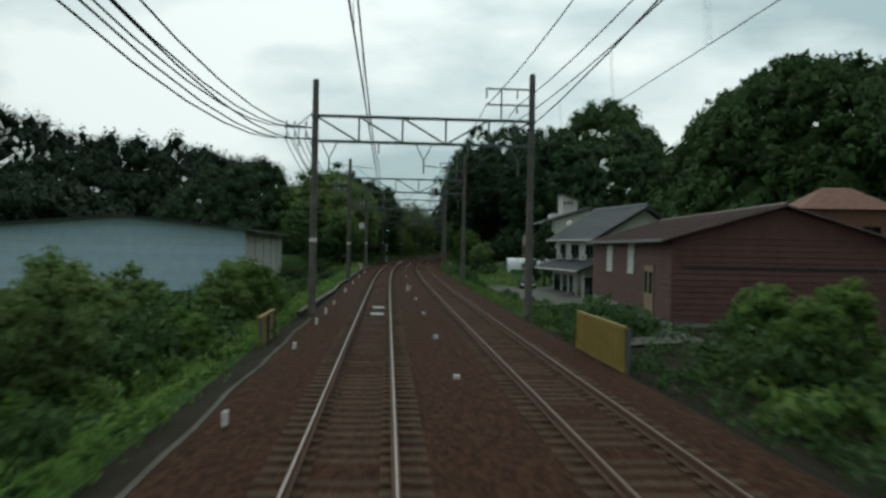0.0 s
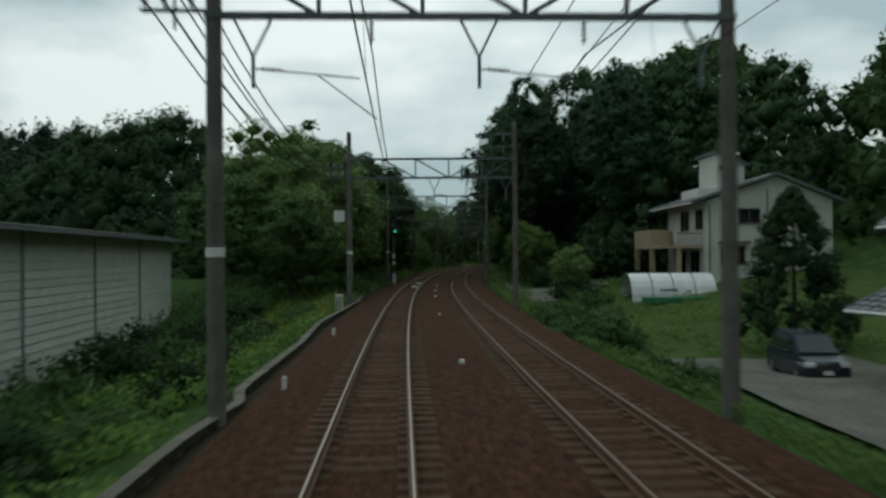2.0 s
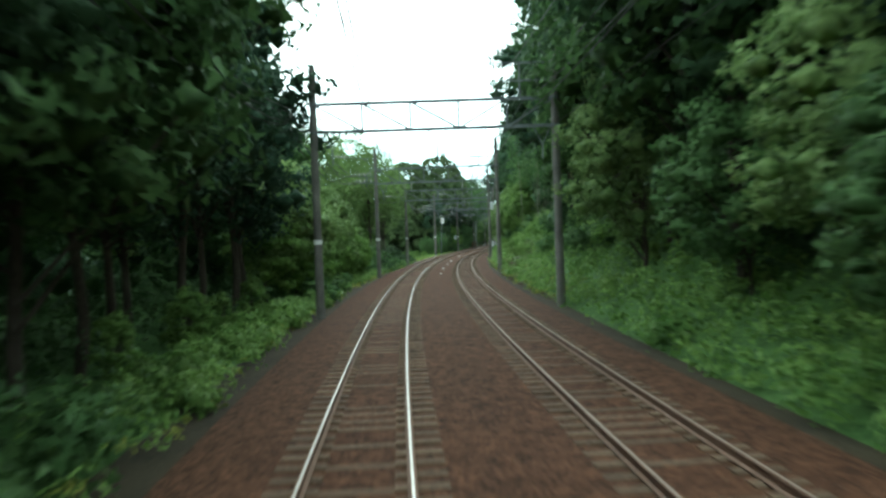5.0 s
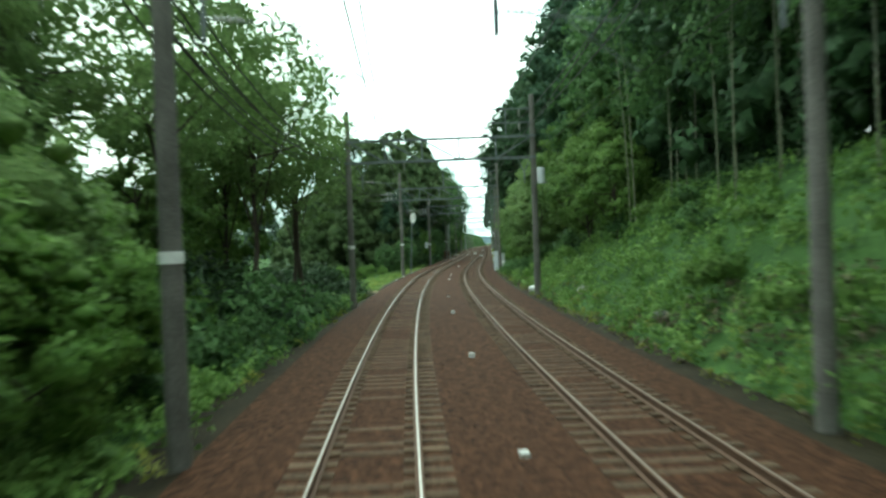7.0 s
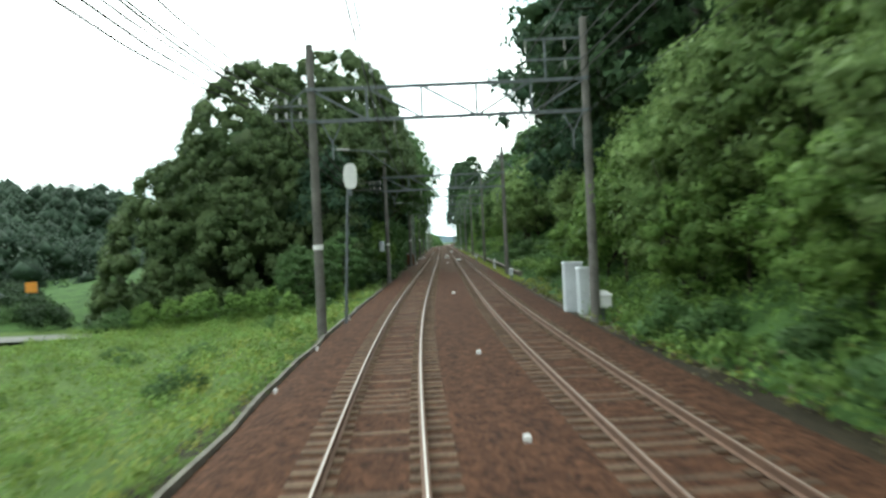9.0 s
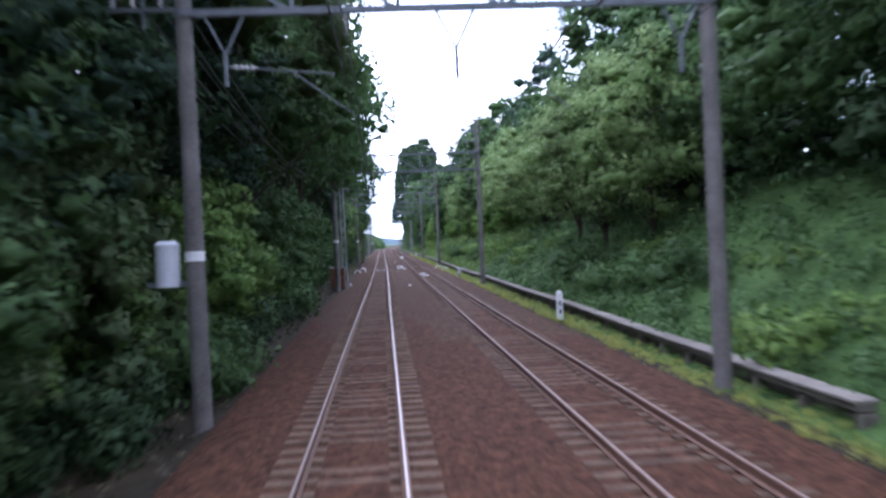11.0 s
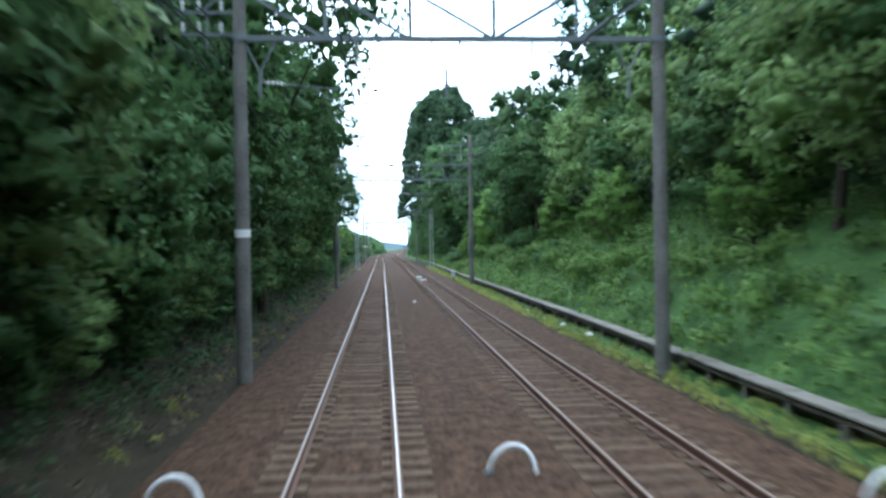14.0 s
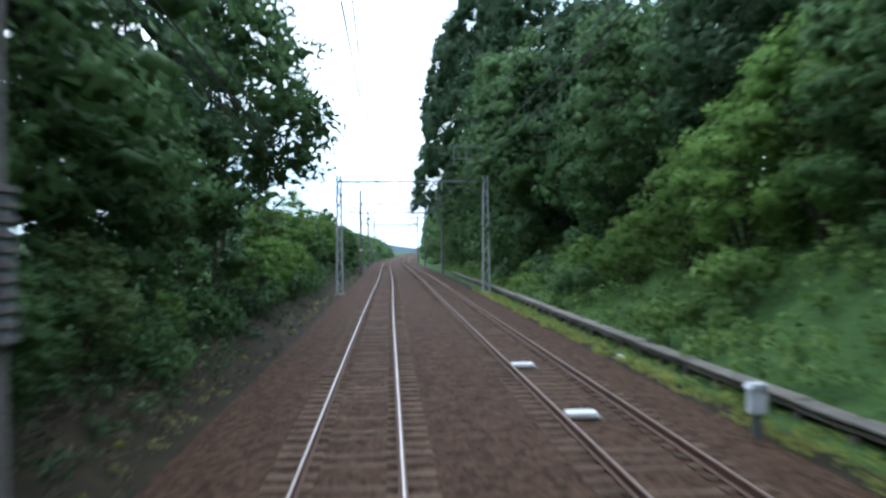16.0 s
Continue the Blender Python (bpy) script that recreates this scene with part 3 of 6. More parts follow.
def tree_mesh(seed, h, r, base, clumps, leaves, size, mat, heart=.62):
    rng = np.random.default_rng(seed)
    clumps, leaves = int(1.7 * clumps), int(1.2 * leaves)
    way = rng.normal(size=(clumps, 3))
    way /= np.linalg.norm(way, axis=1, keepdims=True)
    q = rng.uniform(.3, 1, clumps) ** .6
    mid = np.array([0, 0, (h + base) / 2])
    c = mid + way * q[:, None] * np.array([r, r, (h - base) / 2]) * .84
    taper = np.clip(1.25 - .6 * (c[:, 2] - base) / (h - base), .45, 1.1)
    c[:, :2] *= taper[:, None]
    c[:, :2] += rng.normal(size=2) * r * .1
    rad = r * rng.uniform(.16, .3, clumps)
    v, f, nv = leaf_cloud(rng, c, rad, leaves, size, middle=mid, heart=heart, flat=.72)
    crown = raw_mesh("crown", v, f, mat, normals=nv)
    bm = B()
    lean = rng.normal(size=2) * .25
    top = Vector((lean[0], lean[1], h * .72))
    last, n = Vector((0, 0, -.6)), 5
    for i in range(1, n + 1):
        p = Vector((0, 0, -.6)).lerp(top, i / n) + Vector((*(rng.normal(size=2) * .1), 0))
        rod(bm, last, p, .032 * h / 2 * (1.15 - .9 * (i - 1) / n) * .62, .032 * h / 2 * (1.15 - .9 * i / n) * .62, n=7)
        last = p
    for i in range(0, clumps, max(1, clumps // 12)):
        z = base * .8 + (h * .7 - base * .8) * rng.uniform(0, .8)
        rod(bm, Vector((0, 0, z)) + Vector((*lean, 0)) * z / h, Vector(c[i]), .05, .02, n=5)
    return crown, mesh_of("trunk", bm, M_BARK)


def plant(name, label, category, group, crown, trunk=None):
    if trunk is None:
        return tagged(new(name, crown), label, category, group)
    e = thing(name, Matrix(), label, category, group)
    for n, me in [("stem", q) for q in trunk] + [("crown", crown)] if isinstance(trunk, list) else (("trunk", trunk), ("crown", crown)):
        ob = new(n, me)
        ob.parent = e
    return e


def bamboo_mesh(seed):
    """A stand of slim pale stems with feathery tops."""
    rng = np.random.default_rng(seed)
    feet = rng.uniform(-1.6, 1.6, (7, 2))
    stems, tops = [], []
    for x, y in feet:
        h = rng.uniform(9, 12.5)
        lean = rng.normal(size=2) * .7
        rings = []
        for i in range(6):
            q, r = i / 5, .04 - .005 * i
            rings += [(x + lean[0] * q * q + r * math.cos(u), y + lean[1] * q * q + r * math.sin(u), h * q - .5 * (1 - q)) for u in np.arange(6) * math.pi / 3]
        stems.append(raw_mesh("stem", rings, [(6 * i + j, 6 * i + (j + 1) % 6, 6 * i + 6 + (j + 1) % 6, 6 * i + 6 + j) for i in range(5) for j in range(6)], M_STEM, True))
        for q in (.55, .7, .85, 1.0):
            tops.append((x + lean[0] * q * q + rng.normal() * .5, y + lean[1] * q * q + rng.normal() * .5, h * q))
    v, f, nv = leaf_cloud(rng, np.array(tops), rng.uniform(.8, 1.3, len(tops)), 1500, .34, up=0, heart=0)
    return raw_mesh("crown", v, f, M_LEAF[1], normals=nv), stems


M_STEM = material("bamboo_stem", (0.08, 0.09, 0.05), (0.2, 0.21, 0.13), rough=0.5, scale=2, fine=14, bump=0.05)
T_LABEL = "broadleaf tree with a dense dark green crown beside the railway"
TREES = {
    "tall": plant("tree", T_LABEL, "tree", "lineside trees", *tree_mesh(1, 15, 4.0, 2.5, 50, 1600, .44, M_LEAF[0])),
    "round": plant("tree", T_LABEL, "tree", "lineside trees", *tree_mesh(2, 13, 4.4, 1.5, 52, 1700, .44, M_LEAF[1])),
    "full": plant("tree", "bushy tree leafy down to the ground beside the railway", "tree", "lineside trees", *tree_mesh(3, 9, 3.6, .2, 48, 1700, .38, M_LEAF[1])),
    "blue": plant("tree", T_LABEL, "tree", "lineside trees", *tree_mesh(4, 16, 4.2, 3.0, 50, 1600, .44, M_LEAF[3])),
    "lush": plant("tree", "low bushy tree with bright green leaves down to the ground", "tree", "lineside trees", *tree_mesh(6, 7, 3.0, .1, 44, 1650, .34, M_LEAF[2])),
    "spread": plant("tree", "tall dark tree with wide boughs hanging over the track", "tree", "lineside trees", *tree_mesh(8, 16, 5.4, 4.6, 60, 3000, .42, M_LEAF[1], .45)),
    "bamboo": plant("bamboo", "stand of slim pale bamboo stems with feathery green tops", "bamboo", "bamboo on the bank", *bamboo_mesh(9)),
    "fresh": plant("tree", "low bushy tree with fresh yellow-green leaves down to the ground", "tree", "lineside trees", *tree_mesh(16, 7, 3.0, .1, 46, 2300, .3, M_LEAF[5])),
    "airy": plant("tree", "tall open-crowned tree with light leaves and sky between its boughs", "tree", "lineside trees", *tree_mesh(31, 15, 4.4, 5.2, 40, 2100, .36, M_LEAF[6], 0)),
    "leafy": plant("tree", "broad tree with light olive-green leaves down to the bank", "tree", "lineside trees", *tree_mesh(21, 11, 4.0, .4, 62, 2500, .34, M_LEAF[6])),
    "light": plant("tree", "slender tree with light green feathery leaves", "tree", "lineside trees", *tree_mesh(5, 11, 2.6, 2.0, 40, 1800, .35, M_LEAF[2])),
}


def shrub_mesh(seed, h, r, clumps, leaves, size, mat):
    rng = np.random.default_rng(seed)
    a, q = rng.uniform(0, 2 * math.pi, clumps), rng.uniform(0, 1, clumps) ** .5
    c = np.stack([np.cos(a) * q * r * .75, np.sin(a) * q * r * .75, h * .62 * (1 - .75 * q ** 2) * rng.uniform(.5, 1, clumps)], -1)
    rad = rng.uniform(.24, .42, clumps) * min(h, r)
    v, f, nv = leaf_cloud(rng, c, rad, leaves, size, up=.6, heart=.42)
    return raw_mesh("shrub", v, f, mat, normals=nv)


SHRUBS = {
    "bush": plant("shrub", "dense green shrub at the edge of the tracks", "shrub", "lineside shrubs", shrub_mesh(11, 2.2, 1.9, 14, 500, .29, M_LEAF[1])),
    "kudzu": plant("shrub", "low mound of bright green creeping vine leaves", "shrub", "lineside shrubs", shrub_mesh(12, 1.1, 2.0, 14, 480, .27, M_LEAF[2])),
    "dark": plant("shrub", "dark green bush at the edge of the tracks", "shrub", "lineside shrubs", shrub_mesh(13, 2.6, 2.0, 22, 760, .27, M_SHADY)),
    "weed": plant("shrub", "tuft of light green weeds", "shrub", "lineside shrubs", shrub_mesh(14, .7, .9, 10, 300, .16, M_LEAF[2])),
}
used = set()
BACK = {"tree": [], "shrub": []}


def join_back(key, name, label, category):
    """The rows behind, which nobody could count, in one mesh."""
    mats, vs, fs, ns, ids, n = [], [], [], [], [], 0
    for src, m in BACK[key]:
        for ob in (src.children if src.type == "EMPTY" else [src]):
            me = ob.data
            if me.name not in SHADING:
                continue
            co = np.empty(len(me.vertices) * 3)
            me.vertices.foreach_get("co", co)
            w = np.array(m)
            tri = np.empty(len(me.polygons) * 3, np.int32)
            me.polygons.foreach_get("vertices", tri)
            tri = tri.reshape(-1, 3)
            rows = np.arange(len(tri))
            tri = tri[(rows % 5 > 1) | (tri.min(1) // 3 != rows)]
            vs.append(co.reshape(-1, 3) @ w[:3, :3].T + w[:3, 3])
            ns.append(unit(SHADING[me.name] @ w[:3, :3].T))
            if me.materials[0] not in mats:
                mats.append(me.materials[0])
            fs.append(tri + n)
            ids += [mats.index(me.materials[0])] * len(tri)
            n += len(me.vertices)
    verts, used_v = np.concatenate(vs), np.unique(np.concatenate(fs))
    slot = np.zeros(len(verts), np.int64)
    slot[used_v] = np.arange(len(used_v))
    me = raw_mesh(name, verts[used_v], slot[np.concatenate(fs)], mats, normals=np.concatenate(ns)[used_v])
    me.polygons.foreach_set("material_index", np.array(ids, np.int32))
    tagged(new(name, me), label, category, kind="stuff")


plant_rng = random.Random(5)


NEAR_SIZE = {"lush": .46, "fresh": .66, "full": .85, "bush": 1.2, "kudzu": 1.15, "dark": .9, "weed": .62}


def grow(kind, s, d, scale=1.0, grown=False):
    """One plant; those beside the line are cut back to NEAR_SIZE unless grown."""
    src = TREES.get(kind) or SHRUBS[kind]
    back = (d < -9 or d > 13.8 or s > 556) if kind in TREES else (d < -8.2 or d > 11.6 or s > 556)
    if not (back or grown):
        scale *= NEAR_SIZE.get(kind, 1.0)
    m = put(s, d, on_land(s, d, .1), plant_rng.uniform(0, 360), scale)
    if back and src in used:
        BACK["tree" if kind in TREES else "shrub"].append((src, m))
    elif src in used:
        copy_thing(src, Matrix()).matrix_basis = m
    else:
        used.add(src)
        src.matrix_basis = m


def belt(kinds, s0, s1, step, d0, d1, low, high, stop=1e9, grown=False):
    """A belt of plants along the line."""
    s = s0
    while s < s1:
        row = plant_rng.choice(kinds), s + plant_rng.uniform(-.3, .3) * step, plant_rng.uniform(d0, d1), plant_rng.uniform(low, high)
        if s < stop:
            grow(*row, grown)
        else:
            plant_rng.uniform(0, 360)
        s += step


def canopy(name, domes, leaves, size, mat, label, heart=.7, power=2.0, even=False):
    """Far woods: the skin of a wooded hill, dome by dome (s, d, half length, half width, foot, height, clumps)."""
    rng = np.random.default_rng(len(name) + leaves)
    cs, rs = [], []
    for s, d, rs_, rd, z0, h, n in domes:
        a, q = rng.uniform(0, 2 * math.pi, n), rng.uniform(0, 1, n) ** .5
        if even:  # as dense on the steep flanks as on the top
            g = np.linspace(0.001, 1, 200)
            c = np.cumsum(g * np.sqrt(1 + (h * power * g ** (power - 1) / rd) ** 2))
            q = np.interp(rng.uniform(0, c[-1], n), c, g)
        bulk = 1.43 * math.sqrt(rs_ * rd / n)
        pd, pz = d + np.sin(a) * q * rd, z0 + h * (1 - q ** power) + bulk * rng.uniform(-1.0, .35, n)
        lumps = np.array([noise.noise((x * .09 + s, y * .09, 4.0)) for x, y in zip(np.cos(a) * q * rs_, pd)])
        pz = pz + lumps * h * (.05 if even else .14)
        clear = (np.abs(pd - 2.2) > 7.4) | (pz > 9.5)
        c = spot(s + np.cos(a) * q * rs_, pd, pz)[clear]
        cs.append(c)
        rs.append(rng.uniform(.8, 1.35, len(c)) * bulk)
        # filler clumps added inside the dome, so that no light comes through it
        k = max(8, n // 12)
        a, q = rng.uniform(0, 2 * math.pi, k), .78 * rng.uniform(0, 1, k) ** .5
        pd = d + np.sin(a) * q * rd
        inner = np.full(k, .26 * min(rs_, rd, h)) * rng.uniform(.8, 1.2, k)
        pz = z0 + np.maximum(h * (1 - q ** power) * rng.uniform(.1, .95, k) - .8 * inner, 0)
        clear = (np.abs(pd - 2.2) > 7.4 + inner) | (pz > 9.5 + inner)
        cs.append(spot(s + np.cos(a) * q * rs_, pd, pz)[clear])
        rs.append(inner[clear])
    v, f, nv = leaf_cloud(rng, np.concatenate(cs), np.concatenate(rs), leaves, size, up=.8, heart=heart)
    return tagged(new(name, raw_mesh(name, v, f, mat, normals=nv)), label, "woodland", kind="stuff")


def cover(name, label, s0, s1, d0, d1, per_m2, clump, leaf, mat, lift=0.1, leaves_each=14, rough=1.0):
    """Creepers and weeds over the ground: low clumps of leaves following the land."""
    rng = np.random.default_rng(int(abs(s0 * 7 + d0 * 31)) + int(per_m2 * 100))
    n = int(abs((s1 - s0) * (d1 - d0)) * per_m2)
    s, d = rng.uniform(s0, s1, n), rng.uniform(d0, d1, n)
    r = clump * rng.uniform(.5, 1.5, n)
    bumpy = np.array([noise.noise((a * .3, b * .3, 9.0)) for a, b in zip(s, d)])
    z = land(s, d) + lift + bumpy * .35 * rough
    v, f, nv = leaf_cloud(rng, spot(s, d, z), r, n * leaves_each, leaf, up=1.1, heart=0)
    return tagged(new(name, raw_mesh(name, v, f, mat, normals=nv)), label, "undergrowth", kind="stuff")


WEEDS = "tangled green creepers and weeds covering the bank"
# left: scrub, wood, meadow, the round knoll, the cutting
cover("undergrowth", WEEDS, -8, 122, -9, -3.9, 1.8, .5, .2, M_LEAF[5], .2)
cover("undergrowth", WEEDS, -8, 122, -17, -9, .8, .7, .26, M_LEAF[1], .3)
grow("lush", 43, -6.0, .58, True)
grow("fresh", 29, -5.8, .3, True)
grow("fresh", 31.5, -7.0, .34, True)
grow("fresh", 48.5, -8.0, .6, True)
grow("fresh", 52.5, -8.6, .48, True)
belt(["kudzu", "bush"], 8, 60, 3.0, -7.4, -5.4, .9, 1.25, grown=True)
belt(["bush", "kudzu", "bush"], 10, 46, 2.6, -9.8, -7.2, 1.3, 1.6, grown=True)
belt(["lush", "fresh", "leafy"], 12, 48, 4.2, -10.5, -7.0, .36, .46, grown=True)
belt(["bush", "bush", "dark"], 14, 50, 3.4, -14, -10, 1.5, 1.8, grown=True)
belt(["lush", "leafy"], 14, 50, 5, -14, -10, .4, .5, grown=True)
belt(["bush", "kudzu"], 46, 64, 3.0, -12.0, -7.5, 1.25, 1.5, grown=True)
belt(["kudzu", "bush"], 62, 80, 3.4, -11.5, -7.0, .9, 1.1, grown=True)
belt(["bush", "kudzu", "dark"], 58, 120, 3.6, -7.6, -5.4, .6, .9)
grow("lush", 104, -6.2, .42)
grow("lush", 98, -7.0, .4)
grow("lush", 60, -8.4, .4)
belt(["dark", "bush"], 82, 120, 4.0, -11.5, -8.5, .8, 1.2)
cover("undergrowth", "bright yellow-green creepers beside the cable duct", 108, 136, -8, -4.2, 2.4, .42, .16, M_LEAF[4], .32)
belt(["kudzu"], 110, 134, 2.6, -6.2, -4.9, .5, .75, grown=True)
cover("undergrowth", WEEDS, 118, 282, -6.4, -3.7, 2.0, .45, .2, M_LEAF[2], .12)
cover("undergrowth", WEEDS, 122, 280, -13, -6.4, .9, .7, .28, M_LEAF[1], .3)
belt(["leafy", "leafy", "full"], 122, 131, 3.8, -8.2, -6.8, .8, .95, grown=True)
belt(["leafy"], 132, 147, 3.6, -8.4, -7.2, 1.1, 1.25, grown=True)
belt(["leafy", "full", "tall"], 148, 166, 4.0, -8.2, -7.0, .95, 1.1, grown=True)
grow("spread", 176, -7.0, .95)
for k, *q in (("leafy", 141, -13, 1.5), ("leafy", 146, -12, 1.55), ("leafy", 151, -12.5, 1.6), ("round", 156, -12, 1.42), ("leafy", 161, -12, 1.65), ("leafy", 166, -12.5, 1.65), ("round", 171, -12, 1.4), ("tall", 177, -12, 1.25), ("round", 184, -12, 1.3)):
    grow(k, *q)
for k, *q in (("leafy", 154, -8.8, 1.5), ("round", 160, -8.4, 1.25), ("tall", 167, -7.6, 1.1)):
    grow(k, *q)
belt(["blue", "tall", "round"], 166, 201, 4.0, -8.2, -6.8, .9, 1.1)
belt(["tall", "round", "full"], 124, 142, 5.0, -14, -11, .66, .78)
belt(["tall", "round", "blue"], 143, 160, 5.5, -14, -11, .85, 1.0)
belt(["round", "round", "blue"], 160, 232, 7.0, -13, -10, .9, 1.1)
belt(["lush", "full", "lush"], 128, 200, 6.0, -7.0, -6.0, .5, .7)
grow("round", 172, -6.6, 1.2)
belt(["bush", "kudzu", "kudzu"], 126, 282, 4.0, -5.8, -5.0, .7, 1.0)
belt(["fresh", "lush", "fresh", "leafy"], 203, 238, 3.0, -7.8, -6.4, .65, .9, grown=True)
belt(["lush", "fresh"], 205, 236, 3.2, -6.4, -5.8, .55, .75, grown=True)
for q in ((206, -15.5, 1.5), (214, -14.5, 1.5), (222, -14.5, 1.5), (231, -14, 1.45), (240, -13, 1.3)):
    grow("leafy", *q)
canopy("left_woods", [(211, -16, 12, 6.5, -.5, 15, 100), (229, -16, 12, 6.5, -.5, 14.5, 100)], 11000, .5, M_LEAF[1], "green wood behind the lineside bushes", .7)
belt(["airy", "light", "airy"], 240, 270, 5.0, -11.5, -9.0, 1.0, 1.2)
belt(["dark"], 242, 271, 2.6, -13, -9.2, 1.9, 2.5)
belt(["full", "round", "full"], 234, 250, 4.2, -14, -11.5, .6, .75)
belt(["dark", "bush"], 234, 272, 3.4, -11, -9, 1.4, 1.8)
grow("airy", 248, -8.4, 1.1)
grow("airy", 259.5, -8.8, 1.0)
grow("airy", 264.5, -6.0, 1.05)
grow("airy", 257, -6.8, 1.1)
grow("airy", 268, -6.8, .95)
for q in ((263, -9.8, 2.3), (257, -10.2, 2.4), (250, -10, 2.2), (268.5, -11.5, 2.2)):
    grow("dark", *q)
grow("fresh", 256, -7.4, .42, True)
grow("lush", 251, -7.2, .42, True)
grow("fresh", 246.5, -7.2, .45, True)
for q in ((278.4, -6.1, 1.5), (279.4, -7.6, 1.75), (276.8, -6.8, 1.7), (278.0, -8.8, 1.85), (275.4, -8.2, 1.8), (276.0, -9.8, 1.8), (279.0, -10.2, 1.8)):
    grow("dark", *q, grown=True)
grow("light", 272, -14, 1.1)
belt(["dark"], 250, 270, 2.6, -9, -6.4, 1.5, 1.9)
belt(["bush", "kudzu", "bush"], 236, 270, 2.8, -8.5, -6.4, 1.3, 1.7)
belt(["dark", "bush"], 266, 281, 2.2, -8.5, -5.2, 1.0, 1.3)
for s, d, q in ((271, -8.2, 1.7), (274.5, -8.8, 1.8), (277.5, -7.4, 1.7), (280, -6.2, 1.25), (276, -5.9, 1.2)):
    grow("dark", s, d, q)
cover("meadow_growth", "tall green meadow grass and weeds", 276, 350, -28, -3.6, 1.1, .45, .17, M_MEADOW, .05, 14, 1.3)
cover("meadow_growth", "light green creepers over the meadow", 276, 350, -27, -3.6, .7, .5, .17, M_LEAF[2], .1, 14, 1.5)
cover("meadow_growth", "yellow-green grass at the meadow edge", 276, 348, -8, -3.5, .8, .35, .11, M_LEAF[4], .05, 14, 1.0)
cover("verge_grass", "green and yellow grass growing over the kerb", 282, 346, -4.6, -3.12, 7.0, .2, .09, M_LEAF[2], .06, 12, .2)
belt(["bush", "kudzu", "kudzu"], 286, 344, 4, -16, -8, .4, .65)
belt(["bush", "kudzu"], 290, 344, 7, -9, -5.0, .4, .7)
canopy("knoll_woods", [(366, -8.5, 19, 9.5, 2, 20.6, 760), (362, -15.5, 19, 11, -3.5, 24, 1000), (358, -22, 14, 8, -3, 14.5, 460)], 78000, .42, M_KNOLL, "round wooded knoll beside the meadow", .82, 2.7, True)
belt(["lush", "full"], 332, 346, 3.2, -8.5, -6.0, .55, .75)
for q in range(8):
    grow("kudzu" if q % 2 else "bush", 344 + q * .8, -24 + q * 2.1, 1.2)
    grow("lush", 347 + q * .8, -23 + q * 2.0, .36)
    grow("dark", 352 + q * 2.4, -33 - 1.7 * q, 1.2)
    grow("bush", 350 + q, -46 + 1.5 * q, 1.0)
cover("undergrowth", WEEDS, 336, 640, -5.6, -3.9, .6, .35, .18, M_LEAF[0], .03)
cover("undergrowth", "low green weeds and ferns under the trees", 420, 520, -6.2, -3.9, 2.6, .25, .11, M_LEAF[1], .03, 14, .3)
cover("dry_verge", "dead straw-coloured grass and leaves on the verge", 336, 620, -5.4, -3.1, 1.6, .2, .1, M_DRY, 0, 8, .2)
cover("dry_verge", "brown leaf litter and dead grass under the trees", 400, 520, -6.4, -3.4, 2.6, .24, .1, M_DRY, .0, 12, .2)
cover("moss_verge", "yellow-green moss and low grass beside the ballast", 424, 600, -4.0, -3.3, 1.2, .2, .075, M_LEAF[4], -.02, 16, .2)
belt(["blue", "round"], 350, 362, 4.5, -8.4, -7.6, .85, 1.0)
belt(["tall", "blue", "round"], 362, 545, 8.0, -10, -8, 1.0, 1.2)
belt(["full", "blue", "full"], 372, 430, 5.0, -7.4, -6.4, .9, 1.1)
belt(["full", "round", "full"], 430, 545, 4.6, -7.4, -6.4, .95, 1.15, stop=524)
belt(["dark", "bush"], 354, 386, 2.4, -5.5, -4.7, .8, 1.1)
for q in ((366, -5.5, .8), (369.5, -5.7, .95), (372.5, -6.0, .8)):
    grow("lush", *q, grown=True)
belt(["full", "dark"], 374, 420, 3.0, -5.4, -4.8, .36, .46, grown=True)
grow("lush", 359.5, -6.3, 1.25)
grow("lush", 363.5, -6.6, 1.3)
belt(["dark", "dark", "full"], 351, 420, 2.6, -6.4, -5.6, .6, .9)
belt(["dark", "bush", "bush"], 514, 560, 3.0, -6.6, -5.8, .7, 1.0)
belt(["leafy", "round", "full"], 424, 500, 3.8, -7.2, -6.4, .85, 1.05, grown=True)
belt(["full", "leafy"], 421, 512, 2.8, -5.9, -5.2, .32, .46, grown=True)
for s, d, q in ((376, -5.6, 1.22), (386, -5.6, 1.25), (395, -5.6, 1.25), (404, -5.6, 1.25), (413, -5.5, 1.25), (422, -5.9, 1.1), (433, -6.2, .95), (467.5, -4.7, 1.35), (479, -6.0, 1.1), (487, -6.4, 1.0), (527, -6.4, .9)):
    grow("spread", s, d, q)
belt(["lush", "lush", "full"], 356, 372, 3.4, -7.0, -6.2, .7, 1.1)
belt(["lush", "bush", "lush"], 512, 548, 4.2, -6.2, -5.2, .5, .7)
belt(["full", "light", "bush"], 548, 640, 5.0, -7.5, -5.5, .55, .75)
canopy("cutting_woods", [(s, -20, 22, 9, 1, 12, 60) for s in range(175, 206, 30)] + [(214, -22, 16, 7, 0, 13, 80), (238, -22, 16, 7, 0, 11, 80)] + [(s, -19, 20, 9, 2, 17, 60) for s in range(385, 545, 32)] + [(s, -16, 22, 9, 0, 7, 50) for s in range(570, 700, 36)], 24000, .7, M_LEAF[0], "dark wood behind the lineside trees")
